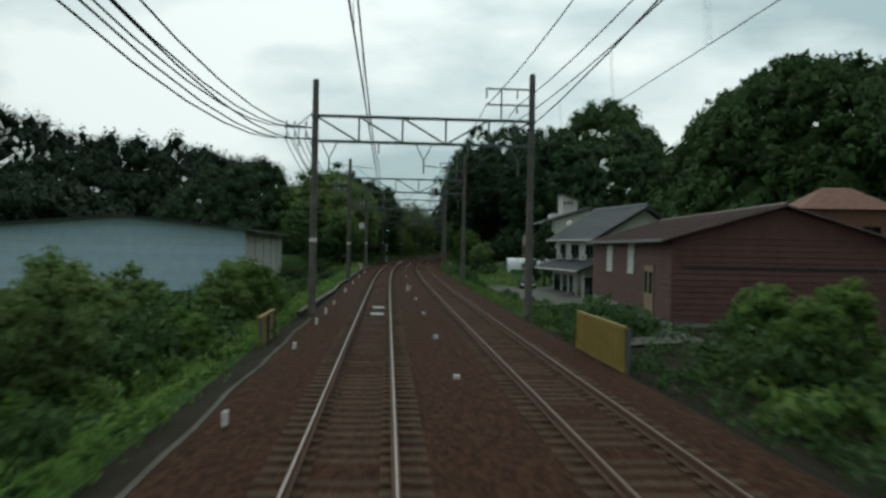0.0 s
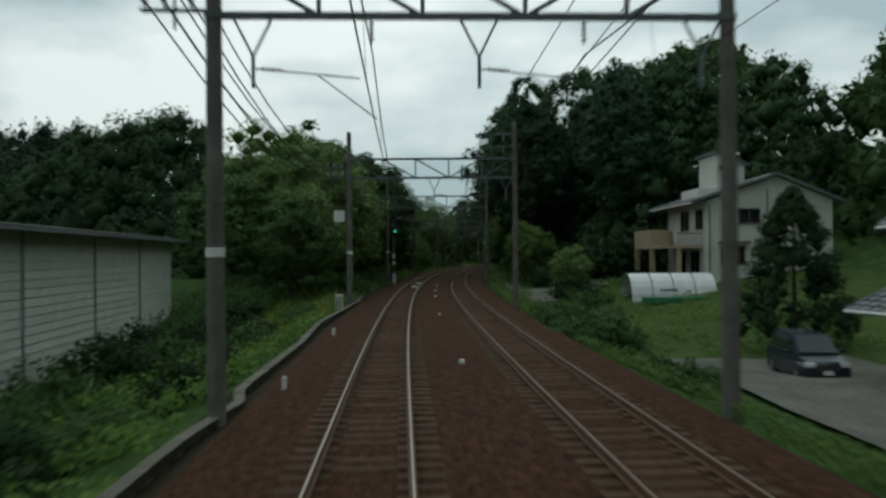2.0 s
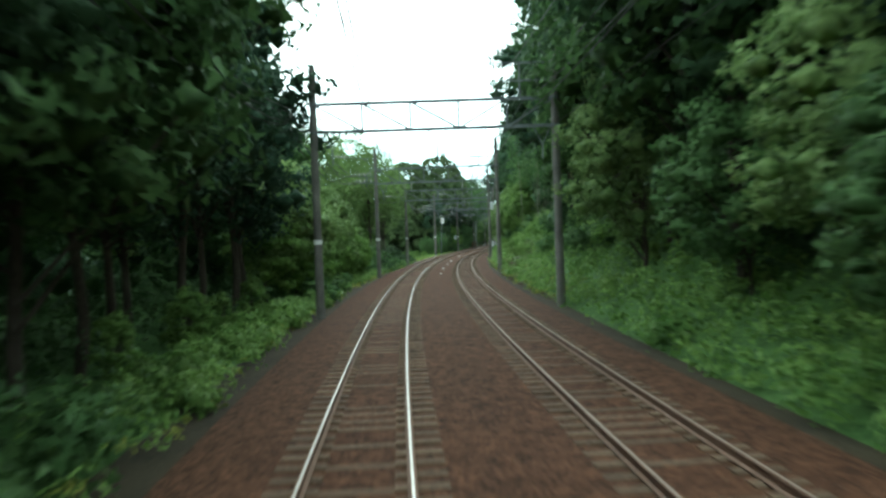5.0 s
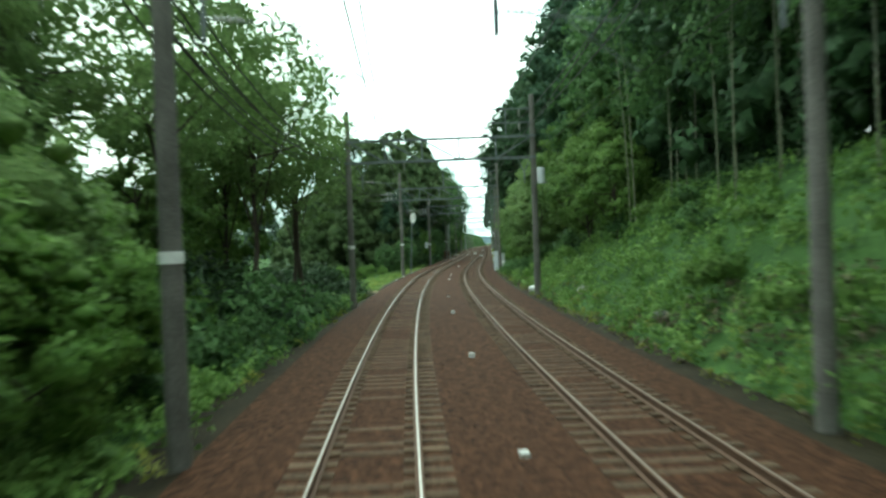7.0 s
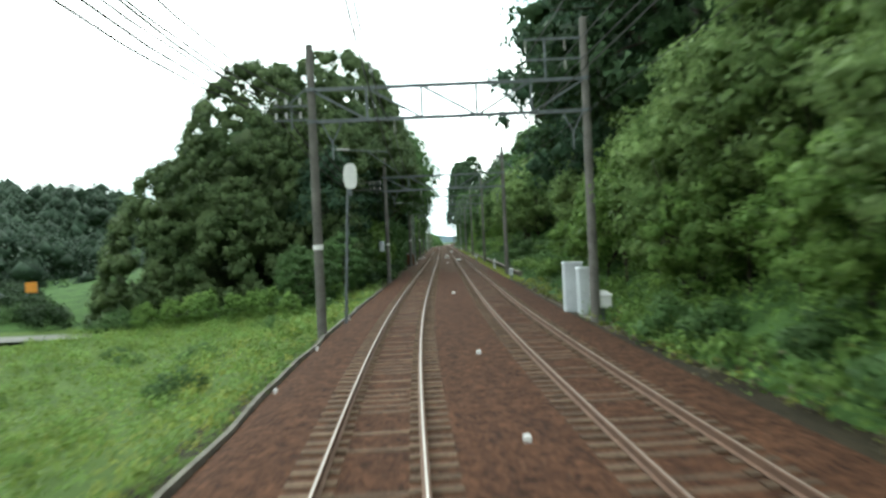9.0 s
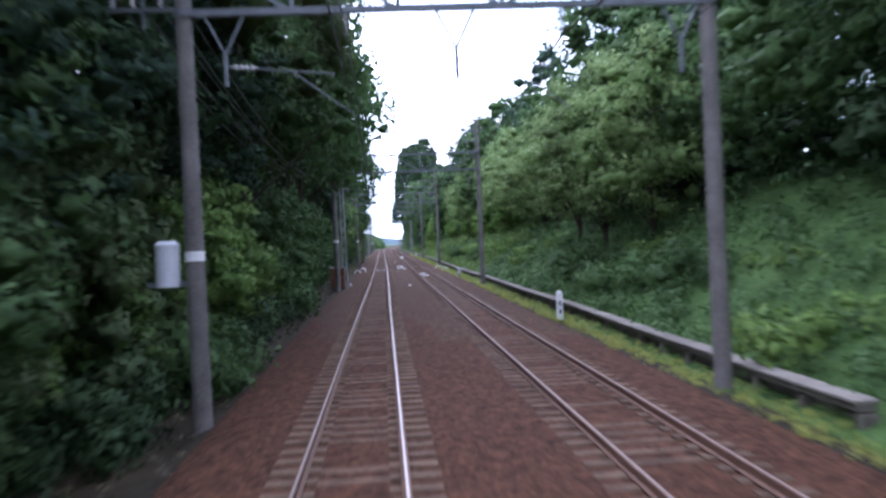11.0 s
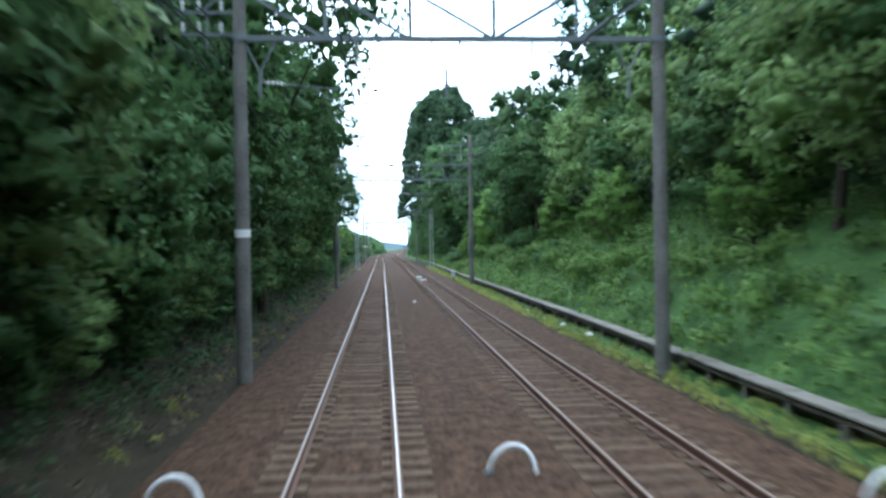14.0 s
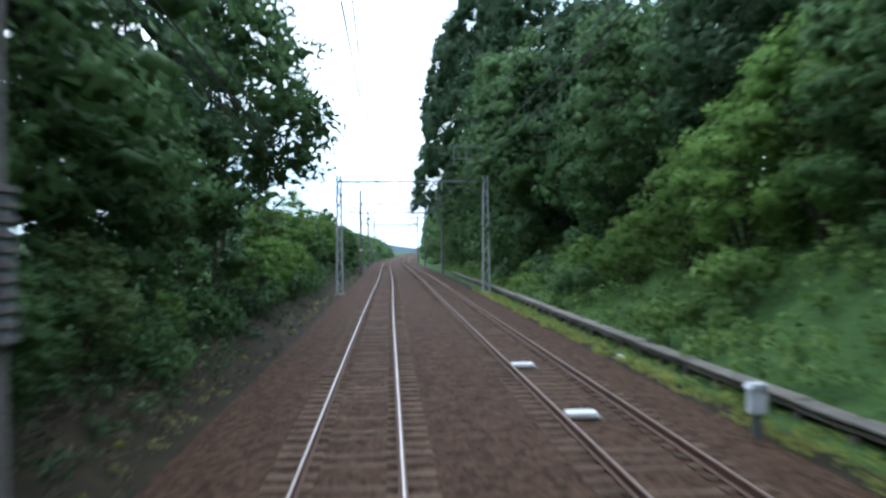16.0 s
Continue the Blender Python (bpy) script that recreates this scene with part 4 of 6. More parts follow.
# right: scrub, gardens, then the steep bank with wood above it
cover("undergrowth", WEEDS, -8, 42, 7.6, 13, 1.6, .45, .2, M_LEAF[1], .2)
cover("undergrowth", WEEDS, 42, 160, 7.5, 10.6, 2.4, .35, .16, M_LEAF[2], .08)
cover("garden_growth", "green vegetable plots and grass", 100, 142, 12.4, 25, 1.2, .35, .18, M_LEAF[2], .0, 12, .4)
belt(["bush", "kudzu", "bush"], 16, 27, 2.0, 10.6, 12.8, 1.4, 1.6, grown=True)
for q in ((18, 12.4, .4), (21.5, 11.6, .42), (25, 12.2, .45), (23, 13.4, .48), (28, 13.2, .42)):
    grow("lush", *q, grown=True)
belt(["bush"], 36, 44, 3.0, 9.5, 11.0, .8, 1.0)
belt(["bush", "weed", "kudzu"], 46, 98, 6, 8.6, 10.2, .45, .7)
belt(["bush", "bush"], 99, 107, 3.2, 8.6, 9.2, .95, 1.15)
grow("dark", 131, 13.6, 1.15)
grow("bush", 126, 14.2, 1.0)
grow("leafy", 134, 13.3, .42, True)
grow("leafy", 137.5, 14.6, .44, True)
grow("lush", 154.2, 11.6, 1.02, True)
grow("lush", 150.4, 12.6, .9, True)
grow("weed", 147, 10.2, 1.4)
belt(["dark", "weed"], 52, 63, 2.4, 10.2, 11.2, .4, .6)
cover("garden_growth", "mown lawn before the house", 48, 72, 11.4, 20, 2.0, .2, .13, M_LEAF[1], -.04, 12, .15)
for s, d, q in ((145.5, 14.2, 1.6), (146, 17, 2.1), (150, 16.5, 2.0), (146, 20, 2.2), (134, 15.2, .9), (154, 17, 2.0)):
    grow("dark" if q > 1.2 else "bush", s, d, q, True)
belt(["full", "leafy", "full"], 162, 200, 5.5, 10.4, 12, .7, .95)
belt(["tall", "blue", "round"], 163, 196, 4.6, 11.2, 13.6, 1.35, 1.55)
belt(["tall", "blue"], 153, 182, 6, 19, 23, 1.35, 1.55)
belt(["tall", "round", "blue"], 198, 345, 5.5, 14.2, 16.5, 1.25, 1.45)
for k, *q in (("tall", 190, 11.6, 1.45), ("round", 196, 11.4, 1.5), ("tall", 203, 11.6, 1.4), ("tall", 211, 12.0, 1.35), ("blue", 218, 12.4, 1.35), ("tall", 226, 12.8, 1.3)):
    grow(k, *q)
belt(["light", "round"], 204, 222, 8.0, 12.8, 14, .8, 1.05)
belt(["bamboo"], 240, 264, 8, 12.6, 14.0, .9, 1.1)
belt(["full", "tall"], 224, 240, 6, 12.8, 14, .8, 1.0)
belt(["light", "full", "lush"], 266, 300, 6, 12.6, 14, .8, 1.05)
cover("undergrowth", WEEDS, 158, 320, 7.7, 14.5, 2.0, .55, .26, M_LEAF[2], .15)
cover("undergrowth", WEEDS, 158, 320, 14.5, 22, .6, .7, .3, M_LEAF[0], .3)
belt(["kudzu", "bush"], 196, 300, 4.0, 9.6, 13.0, .7, 1.0)
belt(["leafy", "light", "lush"], 262, 335, 3.8, 10.4, 12.4, .75, 1.1, grown=True)
belt(["leafy", "lush", "leafy"], 281, 309, 3.4, 9.6, 10.6, .55, .8, grown=True)
belt(["bush", "kudzu"], 279, 310, 2.6, 8.5, 9.2, .6, .9, grown=True)
cover("undergrowth", WEEDS, 320, 412, 8.6, 15, 1.9, .5, .24, M_LEAF[1], .12)
cover("undergrowth", WEEDS, 412, 620, 8.6, 15, 1.7, .55, .26, M_LEAF[2], .15)
belt(["dark"], 202, 520, 4.2, 16.5, 19, 1.5, 2.0)
cover("undergrowth", WEEDS, 320, 620, 15, 22, .6, .7, .3, M_LEAF[1], .3)
cover("dry_verge", "dry yellowish grass at the foot of the bank", 196, 345, 7.3, 8.9, 1.6, .2, .13, M_DRY, .0, 12, .2)
cover("dead_growth", "brown withered creepers at the foot of the bank", 222, 243, 8.3, 10.4, 2.2, .3, .16, M_DRY, .22, 14, .3)
cover("moss_verge", "yellow-green grass at the foot of the bank", 196, 345, 7.4, 9.2, 1.4, .25, .14, M_LEAF[4], .0, 14, .2)
cover("moss_verge", "yellow-green grass beside the ballast", 120, 345, -4.6, -3.4, .7, .25, .14, M_LEAF[4], .0, 14, .2)
cover("verge_grass", "low yellow-green grass along the cable duct", 346, 560, 7.0, 8.2, 13.0, .15, .07, M_LEAF[4], .02, 12, .2)
cover("verge_grass", "low green weeds along the cable duct", 346, 560, 7.3, 8.3, 2.5, .18, .09, M_LEAF[2], .04, 12, .2)
belt(["bush", "kudzu", "kudzu"], 335, 600, 4.5, 10.0, 13, .8, 1.2)
belt(["full", "round", "full"], 345, 402, 5.0, 13.5, 16.5, .8, 1.1)
belt(["leafy", "full", "leafy"], 402, 510, 4.8, 13, 16.5, .8, 1.1, grown=True)
for q in ((377, 13.0, 1.0), (384, 12.6, 1.05), (391, 12.8, .95)):
    grow("leafy", *q)
belt(["tall", "blue"], 310, 346, 6, 11.6, 12.8, 1.3, 1.45)
belt(["tall", "round", "blue", "full"], 348, 420, 6.5, 16, 18.5, 1.0, 1.25)
belt(["round", "full", "tall"], 420, 500, 6, 16.5, 19, 1.1, 1.35)
belt(["round", "tall", "full"], 498, 556, 5, 13.0, 14.6, 1.0, 1.15)
for k, q in (("tall", (454, 13.6, 1.12)), ("blue", (460, 14.2, 1.05)), ("round", (448, 14.4, 1.2))):
    grow(k, *q)
belt(["round", "full", "round"], 556, 640, 6, 12.2, 13.4, 1.3, 1.5)
belt(["full", "bush"], 556, 680, 6, 9.8, 10.6, .6, .8)
canopy("bank_woods", [(158, 29, 15, 13, 0, 23, 160)] + [(216, 21, 16, 8, 7, 16, 150), (236, 21, 16, 8, 7, 17, 150), (256, 21, 16, 8, 7, 16, 150)] + [(s, 26, 24, 9, 6, 17, 130) for s in list(range(190, 430, 32)) + list(range(545, 680, 24))] + [(s, 28, 24, 9, 5, 11, 110) for s in range(440, 560, 32)], 38000, .95, M_LEAF[0], "dense wood on the hillside above the bank")
canopy("hill_woods", [(150, 70, 60, 32, 0, 34, 1000), (70, 92, 70, 40, 0, 55, 1300), (215, 45, 45, 22, 4, 33, 520), (122, 60, 30, 22, 0, 30, 600), (20, 75, 40, 25, 0, 30, 500)], 44000, 1.5, M_LEAF[1], "wooded hillside behind the houses", .78)
canopy("slope_woods", [(198, 14, 16, 6, 3, 26.5, 420), (186, 20, 16, 8, 3, 25.5, 360), (172, 28, 18, 11, 2, 24.5, 360), (166, 40, 20, 12, 0, 25, 260)], 26000, .62, M_LEAF[0], "dark wood climbing the slope beside the line", .72, 3.0, True)
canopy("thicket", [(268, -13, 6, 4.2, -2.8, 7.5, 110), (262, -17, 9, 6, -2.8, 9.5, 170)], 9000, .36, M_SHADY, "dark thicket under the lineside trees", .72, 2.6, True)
canopy("near_woods", [(150, -27, 18, 17, 0, 16.5, 260)], 9000, .6, M_LEAF[0], "dark wood behind the storage shed", .7)
canopy("far_woods", [(320, -205, 110, 95, -4, 56, 1300), (300, -115, 90, 75, -4, 40, 1100), (155, -72, 45, 25, -1.5, 14, 420)], 40000, 1.8, M_HILL, "dark wooded hills behind the fields", .6)
canopy("meadow_hills", [(398, -62, 30, 28, -4, 10, 260), (440, -95, 40, 40, -4, 16, 300), (520, -100, 70, 48, -4, 25, 600), (600, -170, 110, 70, -4, 36, 800), (860, -330, 160, 90, -4, 44, 160)], 56000, .85, M_HILL, "wooded hills behind the meadow", .62)
canopy("bank_wall_woods", [(556, 17, 14, 8.5, 0, 21, 200), (570, 13, 12, 6, 0, 27, 220), (581, 9.8, 14, 6.5, 0, 30, 300), (604, 9.8, 16, 6.5, 0, 31, 300), (598, 14.5, 12, 6, 0, 34, 200), (634, 10.5, 20, 6.5, 0, 29, 240)], 40000, .62, M_LEAF[0], "tall dark trees crowding the bank above the track", .72, 3.0)
canopy("end_woods", [(s, -11, 22, 6, -.5, 7.5, 70) for s in range(610, 960, 34)] + [(s, 14.5, 22, 5.5, -.5, 20, 90) for s in range(575, 960, 34)] + [(900, 70, 90, 40, 0, 22, 80), (900, -80, 90, 45, 0, 14, 80)], 30000, .8, M_LEAF[1], "woods at the far end of the line")
# Backdrop hills: the haze of distance is painted into their pale blue.
M_FAR = material("haze_blue_hill", (0.2, 0.27, 0.33), (0.25, 0.33, 0.39), rough=1.0, scale=0.01, fine=0.1, bump=0)
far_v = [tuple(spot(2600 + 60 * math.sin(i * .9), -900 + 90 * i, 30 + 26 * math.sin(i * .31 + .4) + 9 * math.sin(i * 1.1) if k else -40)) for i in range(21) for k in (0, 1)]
tagged(new("backdrop", raw_mesh("backdrop", far_v, [(2 * i, 2 * i + 2, 2 * i + 3, 2 * i + 1) for i in range(20)], M_FAR)), "hills far beyond the line, with haze painted into their pale blue", "hills", kind="structure")
for s, d, q in ((211, -7.0, .7), (214.5, -7.6, .95), (218.5, -7.9, 1.0), (223, -8.0, .95), (228, -8.0, .8), (234, -7.6, .65), (367, -6.5, 1.2), (371.5, -6.7, 1.3), (376, -7.2, 1.2), (516, 13.0, 1.6), (519.5, 12.2, 1.35), (524, 11.9, 1.15), (529, 10.9, .75), (536, 10.8, .6), (529, -6.2, .55), (533, -6.0, .62), (537.5, -6.0, .74), (542, -6.0, .78), (547.5, -5.9, .75), (552.5, -5.9, .68), (302, 12.6, 1.1), (307, 12.4, 1.2), (313, 12.2, 1.1), (319, 12.0, .95), (326, 12.0, .8), (425, 13.2, .9), (441, 12.8, 1.0), (458, 13.0, .9), (474, 12.6, 1.0), (489, 12.8, .9)):
    grow("fresh", s, d, q)
for s, d, q in ((226, -12.4, 1.2), (233.5, -12.6, 1.2), (241, -12.4, 1.15), (220, -13.5, 1.15), (213, -14, 1.0)):
    grow("round", s, d, q)
for q in range(8):
    grow("lush", 338 + .7 * (q % 3), -19.5 + 1.5 * q, .37 + .02 * (q % 4))
for q in range(18):
    grow("dark", 448 + 3 * q, -9.6 - .4 * (q % 2), 1.5 + .1 * (q % 3))
for s, d, q in ((256, 18, 1.3), (261, 17.6, 1.35), (267, 18, 1.4), (309, 18, 1.3), (315, 17.6, 1.35), (321, 18, 1.4), (379, 17.6, 1.2), (385, 17.2, 1.25), (390, 17.8, 1.2)):
    grow("full", s, d, q)
for s, d, q in ((8, -7.2, .3), (13, -7.6, .34), (19, -7.4, .3), (25, -8.0, .36), (62, -6.8, .3), (70, -7.0, .3), (122, -5.9, .24), (126, -6.0, .27), (131, -6.0, .25), (136, -6.1, .28), (135, -5.9, .42), (138.5, -6.2, .4)):
    grow("fresh", s, d, q)
join_back("tree", "background_trees", "rows of green trees behind the lineside trees", "trees")
join_back("shrub", "background_scrub", "green scrub behind the lineside shrubs", "scrub")

# ---- buildings ----
M_BLUE = material("pale_blue_siding", (0.43, 0.6, 0.72), (0.56, 0.73, 0.84), rough=0.6, scale=1.2, fine=20, bump=0.08, by_object=0.05)
M_CREAM = material("cream_siding", (0.44, 0.45, 0.4), (0.6, 0.6, 0.54), rough=0.65, scale=1.2, fine=20, bump=0.08, by_object=0.05)
M_RED = material("red_brown_siding", (0.1, 0.045, 0.04), (0.17, 0.085, 0.075), rough=0.75, scale=1.5, fine=20, bump=0.12, by_object=0.08)
M_REDROOF = material("red_brown_sheet_roof", (0.11, 0.075, 0.072), (0.2, 0.145, 0.135), rough=0.6, scale=1.0, fine=18, bump=0.1)
M_TILE = material("grey_roof_tiles", (0.085, 0.095, 0.105), (0.19, 0.2, 0.21), rough=0.5, scale=1.2, fine=14, bump=0.3)
M_DARK = material("dark_roof_edge", (0.02, 0.02, 0.02), (0.06, 0.058, 0.055), rough=0.7, scale=2, fine=20, bump=0.1)
M_PLASTER = material("off_white_plaster", (0.5, 0.5, 0.46), (0.68, 0.68, 0.64), rough=0.85, scale=0.8, fine=14, bump=0.12)
M_TAN = material("tan_plaster", (0.3, 0.24, 0.16), (0.42, 0.35, 0.25), rough=0.85, scale=1, fine=16, bump=0.1)
M_WOOD = material("weathered_door_wood", (0.2, 0.12, 0.07), (0.42, 0.33, 0.24), rough=0.8, scale=2, fine=14, bump=0.2, stretch=(4, 4, .6))
M_YELLOW = material("faded_yellow_paint", (0.216, 0.144, 0.0252), (0.346, 0.245, 0.0504), rough=0.65, scale=1.2, fine=14, bump=0.1, by_object=0.06)
M_BEAM = material("yellowed_concrete", (0.3, 0.26, 0.14), (0.5, 0.45, 0.28), rough=0.8, scale=2, fine=15, bump=0.15)
M_RUST = material("rusty_sheet_steel", (0.07, 0.028, 0.012), (0.18, 0.078, 0.032), rough=0.8, scale=1.5, fine=14, bump=0.25)
M_GREYBOX = material("pale_grey_enamel", (0.5, 0.53, 0.55), (0.66, 0.69, 0.71), rough=0.5, scale=1.5, fine=20, bump=0.04)
M_DRIVE = material("worn_concrete_paving", (0.075, 0.078, 0.066), (0.19, 0.185, 0.16), rough=0.95, scale=0.5, fine=8, bump=0.3, spec=0.2)
M_SHEET = material("white_polythene_sheet", (0.62, 0.64, 0.66), (0.82, 0.84, 0.85), rough=0.4, scale=1.5, fine=9, bump=0.3)
M_CARPAINT = material("dark_blue_car_paint", (0.012, 0.016, 0.03), (0.022, 0.028, 0.048), rough=0.25, scale=1, fine=10, bump=0)
M_RUBBER = material("tyre_rubber", (0.012, 0.012, 0.012), (0.03, 0.03, 0.03), rough=0.85, scale=6, fine=40, bump=0.1)
M_ORANGE = material("orange_board", (0.6, 0.22, 0.02), (0.75, 0.32, 0.05), rough=0.5, scale=1, fine=8, bump=0)
M_LAMPGLASS = material("lamp_lens", (0.6, 0.62, 0.62), (0.8, 0.8, 0.8), rough=0.15, scale=5, fine=20, bump=0)
M_NET = material("green_netting", (0.01, 0.12, 0.06), (0.03, 0.2, 0.1), rough=0.8, scale=3, fine=20, bump=0.3)


def glass_material():
    m = bpy.data.materials.new("dark_window_glass")
    m.use_nodes = True
    b = m.node_tree.nodes["Principled BSDF"]
    b.inputs["Base Color"].default_value = (0.012, 0.015, 0.017, 1)
    b.inputs["Roughness"].default_value, b.inputs["Specular IOR Level"].default_value = 0.06, 0.6
    return m


def glow_material(name, colour, power):
    m = bpy.data.materials.new(name)
    m.use_nodes = True
    b = m.node_tree.nodes["Principled BSDF"]
    b.inputs["Base Color"].default_value = (*colour, 1)
    b.inputs["Emission Color"].default_value, b.inputs["Emission Strength"].default_value = (*colour, 1), power
    return m


M_GLASS = glass_material()
M_GREEN = glow_material("lit_green_lens", (0.1, 1.0, 0.75), 9.0)


def prism(bm, outline, y0, y1, mat=0):
    """An outline in x and z carried from y0 to y1."""
    a = [bm.verts.new((x, y0, z)) for x, z in outline]
    b = [bm.verts.new((x, y1, z)) for x, z in outline]
    n = len(outline)
    fs = [bm.faces.new(a), bm.faces.new(b[::-1])] + [bm.faces.new((a[(i + 1) % n], a[i], b[i], b[(i + 1) % n])) for i in range(n)]
    for f in fs:
        f.material_index = mat
    bmesh.ops.recalc_face_normals(bm, faces=fs)
    return bm


def window(parent, face, at0, at1, z0, z1, wall, frame_mat, shutter=None):
    """A framed window on a wall. face 'x': the wall lies at x = wall and looks to -x; 'y': at y = wall and looks to -y."""
    def slab(bm, u0, u1, v0, v1, out0, out1):
        return box(bm, wall - out1, wall - out0, u0, u1, v0, v1) if face == "x" else box(bm, u0, u1, wall - out1, wall - out0, v0, v1)
    e = new("window")
    e.parent = parent
    bm = B()
    for u0, u1, v0, v1 in ((at0, at1, z0, z0 + .07), (at0, at1, z1 - .07, z1), (at0, at0 + .06, z0 + .07, z1 - .07), (at1 - .06, at1, z0 + .07, z1 - .07), ((at0 + at1) / 2 - .03, (at0 + at1) / 2 + .03, z0 + .07, z1 - .07)):
        slab(bm, u0, u1, v0, v1, .0, .07)
    part("frame", bm, frame_mat, e)
    mid = (at0 + at1) / 2
    for u0, u1 in ((at0 + .06, mid - .03), (mid + .03, at1 - .06)):
        part("pane", slab(B(), u0, u1, z0 + .07, z1 - .07, .004, .03), shutter or M_GLASS, e)
    part("sill", slab(B(), at0 - .05, at1 + .05, z0 - .06, z0 - .004, .0, .12), frame_mat, e)
    return e


def shed():
    """Long storage shed with boarded siding, seen end-on and along its side."""
    s = thing("storage_shed", put(79.2, -12.65, 0, 2.7), "long storage shed with pale blue siding and a dark roof", "shed")
    L, W, zb, ze, zr = 40.0, 22.0, -1.9, 4.35, 5.2
    part("wall", prism(B(), [(-W, zb), (-.06, zb), (-.06, ze), (-W / 2, zr), (-W, ze)], .06, L), M_CREAM, s)
    n = 18
    for i in range(n):
        z0, z1 = zb + i * (ze - zb) / n, zb + (i + 1) * (ze - zb) / n
        v = [(-W, .05, z0 + .012), (0, .05, z0 + .012), (0, .05, z1), (-W, .05, z1), (-W, -.03, z0 + .012), (0, -.03, z0 + .012), (0, .01, z1 - .004), (-W, .01, z1 - .004)]
        f = [(4, 5, 6, 7), (0, 4, 7, 3), (5, 1, 2, 6), (7, 6, 2, 3), (0, 1, 5, 4)]
        ob = new("siding_board", raw_mesh("siding_board", v, f, M_BLUE))
        ob.parent = s
        v = [(-.06, .1, z0 + .012), (-.06, L, z0 + .012), (-.06, L, z1), (-.06, .1, z1), (.02, .1, z0 + .012), (.02, L, z0 + .012), (-.02, L, z1 - .004), (-.02, .1, z1 - .004)]
        ob = new("siding_board", raw_mesh("siding_board", v, [(4, 5, 6, 7), (0, 1, 5, 4), (7, 6, 2, 3), (4, 7, 3, 0), (5, 1, 2, 6)], M_CREAM))
        ob.parent = s
    part("gable_board", prism(B(), [(-W, ze), (0, ze), (-W / 2, zr)], -.02, .05), M_BLUE, s)
    for y in (7.5, 15.5, 24, 32):
        part("post", box(B(), .03, .07, y - .05, y + .05, zb, ze), M_STEEL, s)
    bm = B()
    prism(bm, [(.9, ze - .28), (.9, ze - .12), (-W / 2, zr + .2), (-W - .9, ze - .12), (-W - .9, ze - .28), (-W / 2, zr + .02)], -.9, L + .6)
    part("roof", bm, M_DARK, s, "dark sheet roof with deep eaves")
    part("gutter", box(B(), .88, 1.0, -.9, L + .6, ze - .32, ze - .2), M_STEEL, s)
    return s


shed()


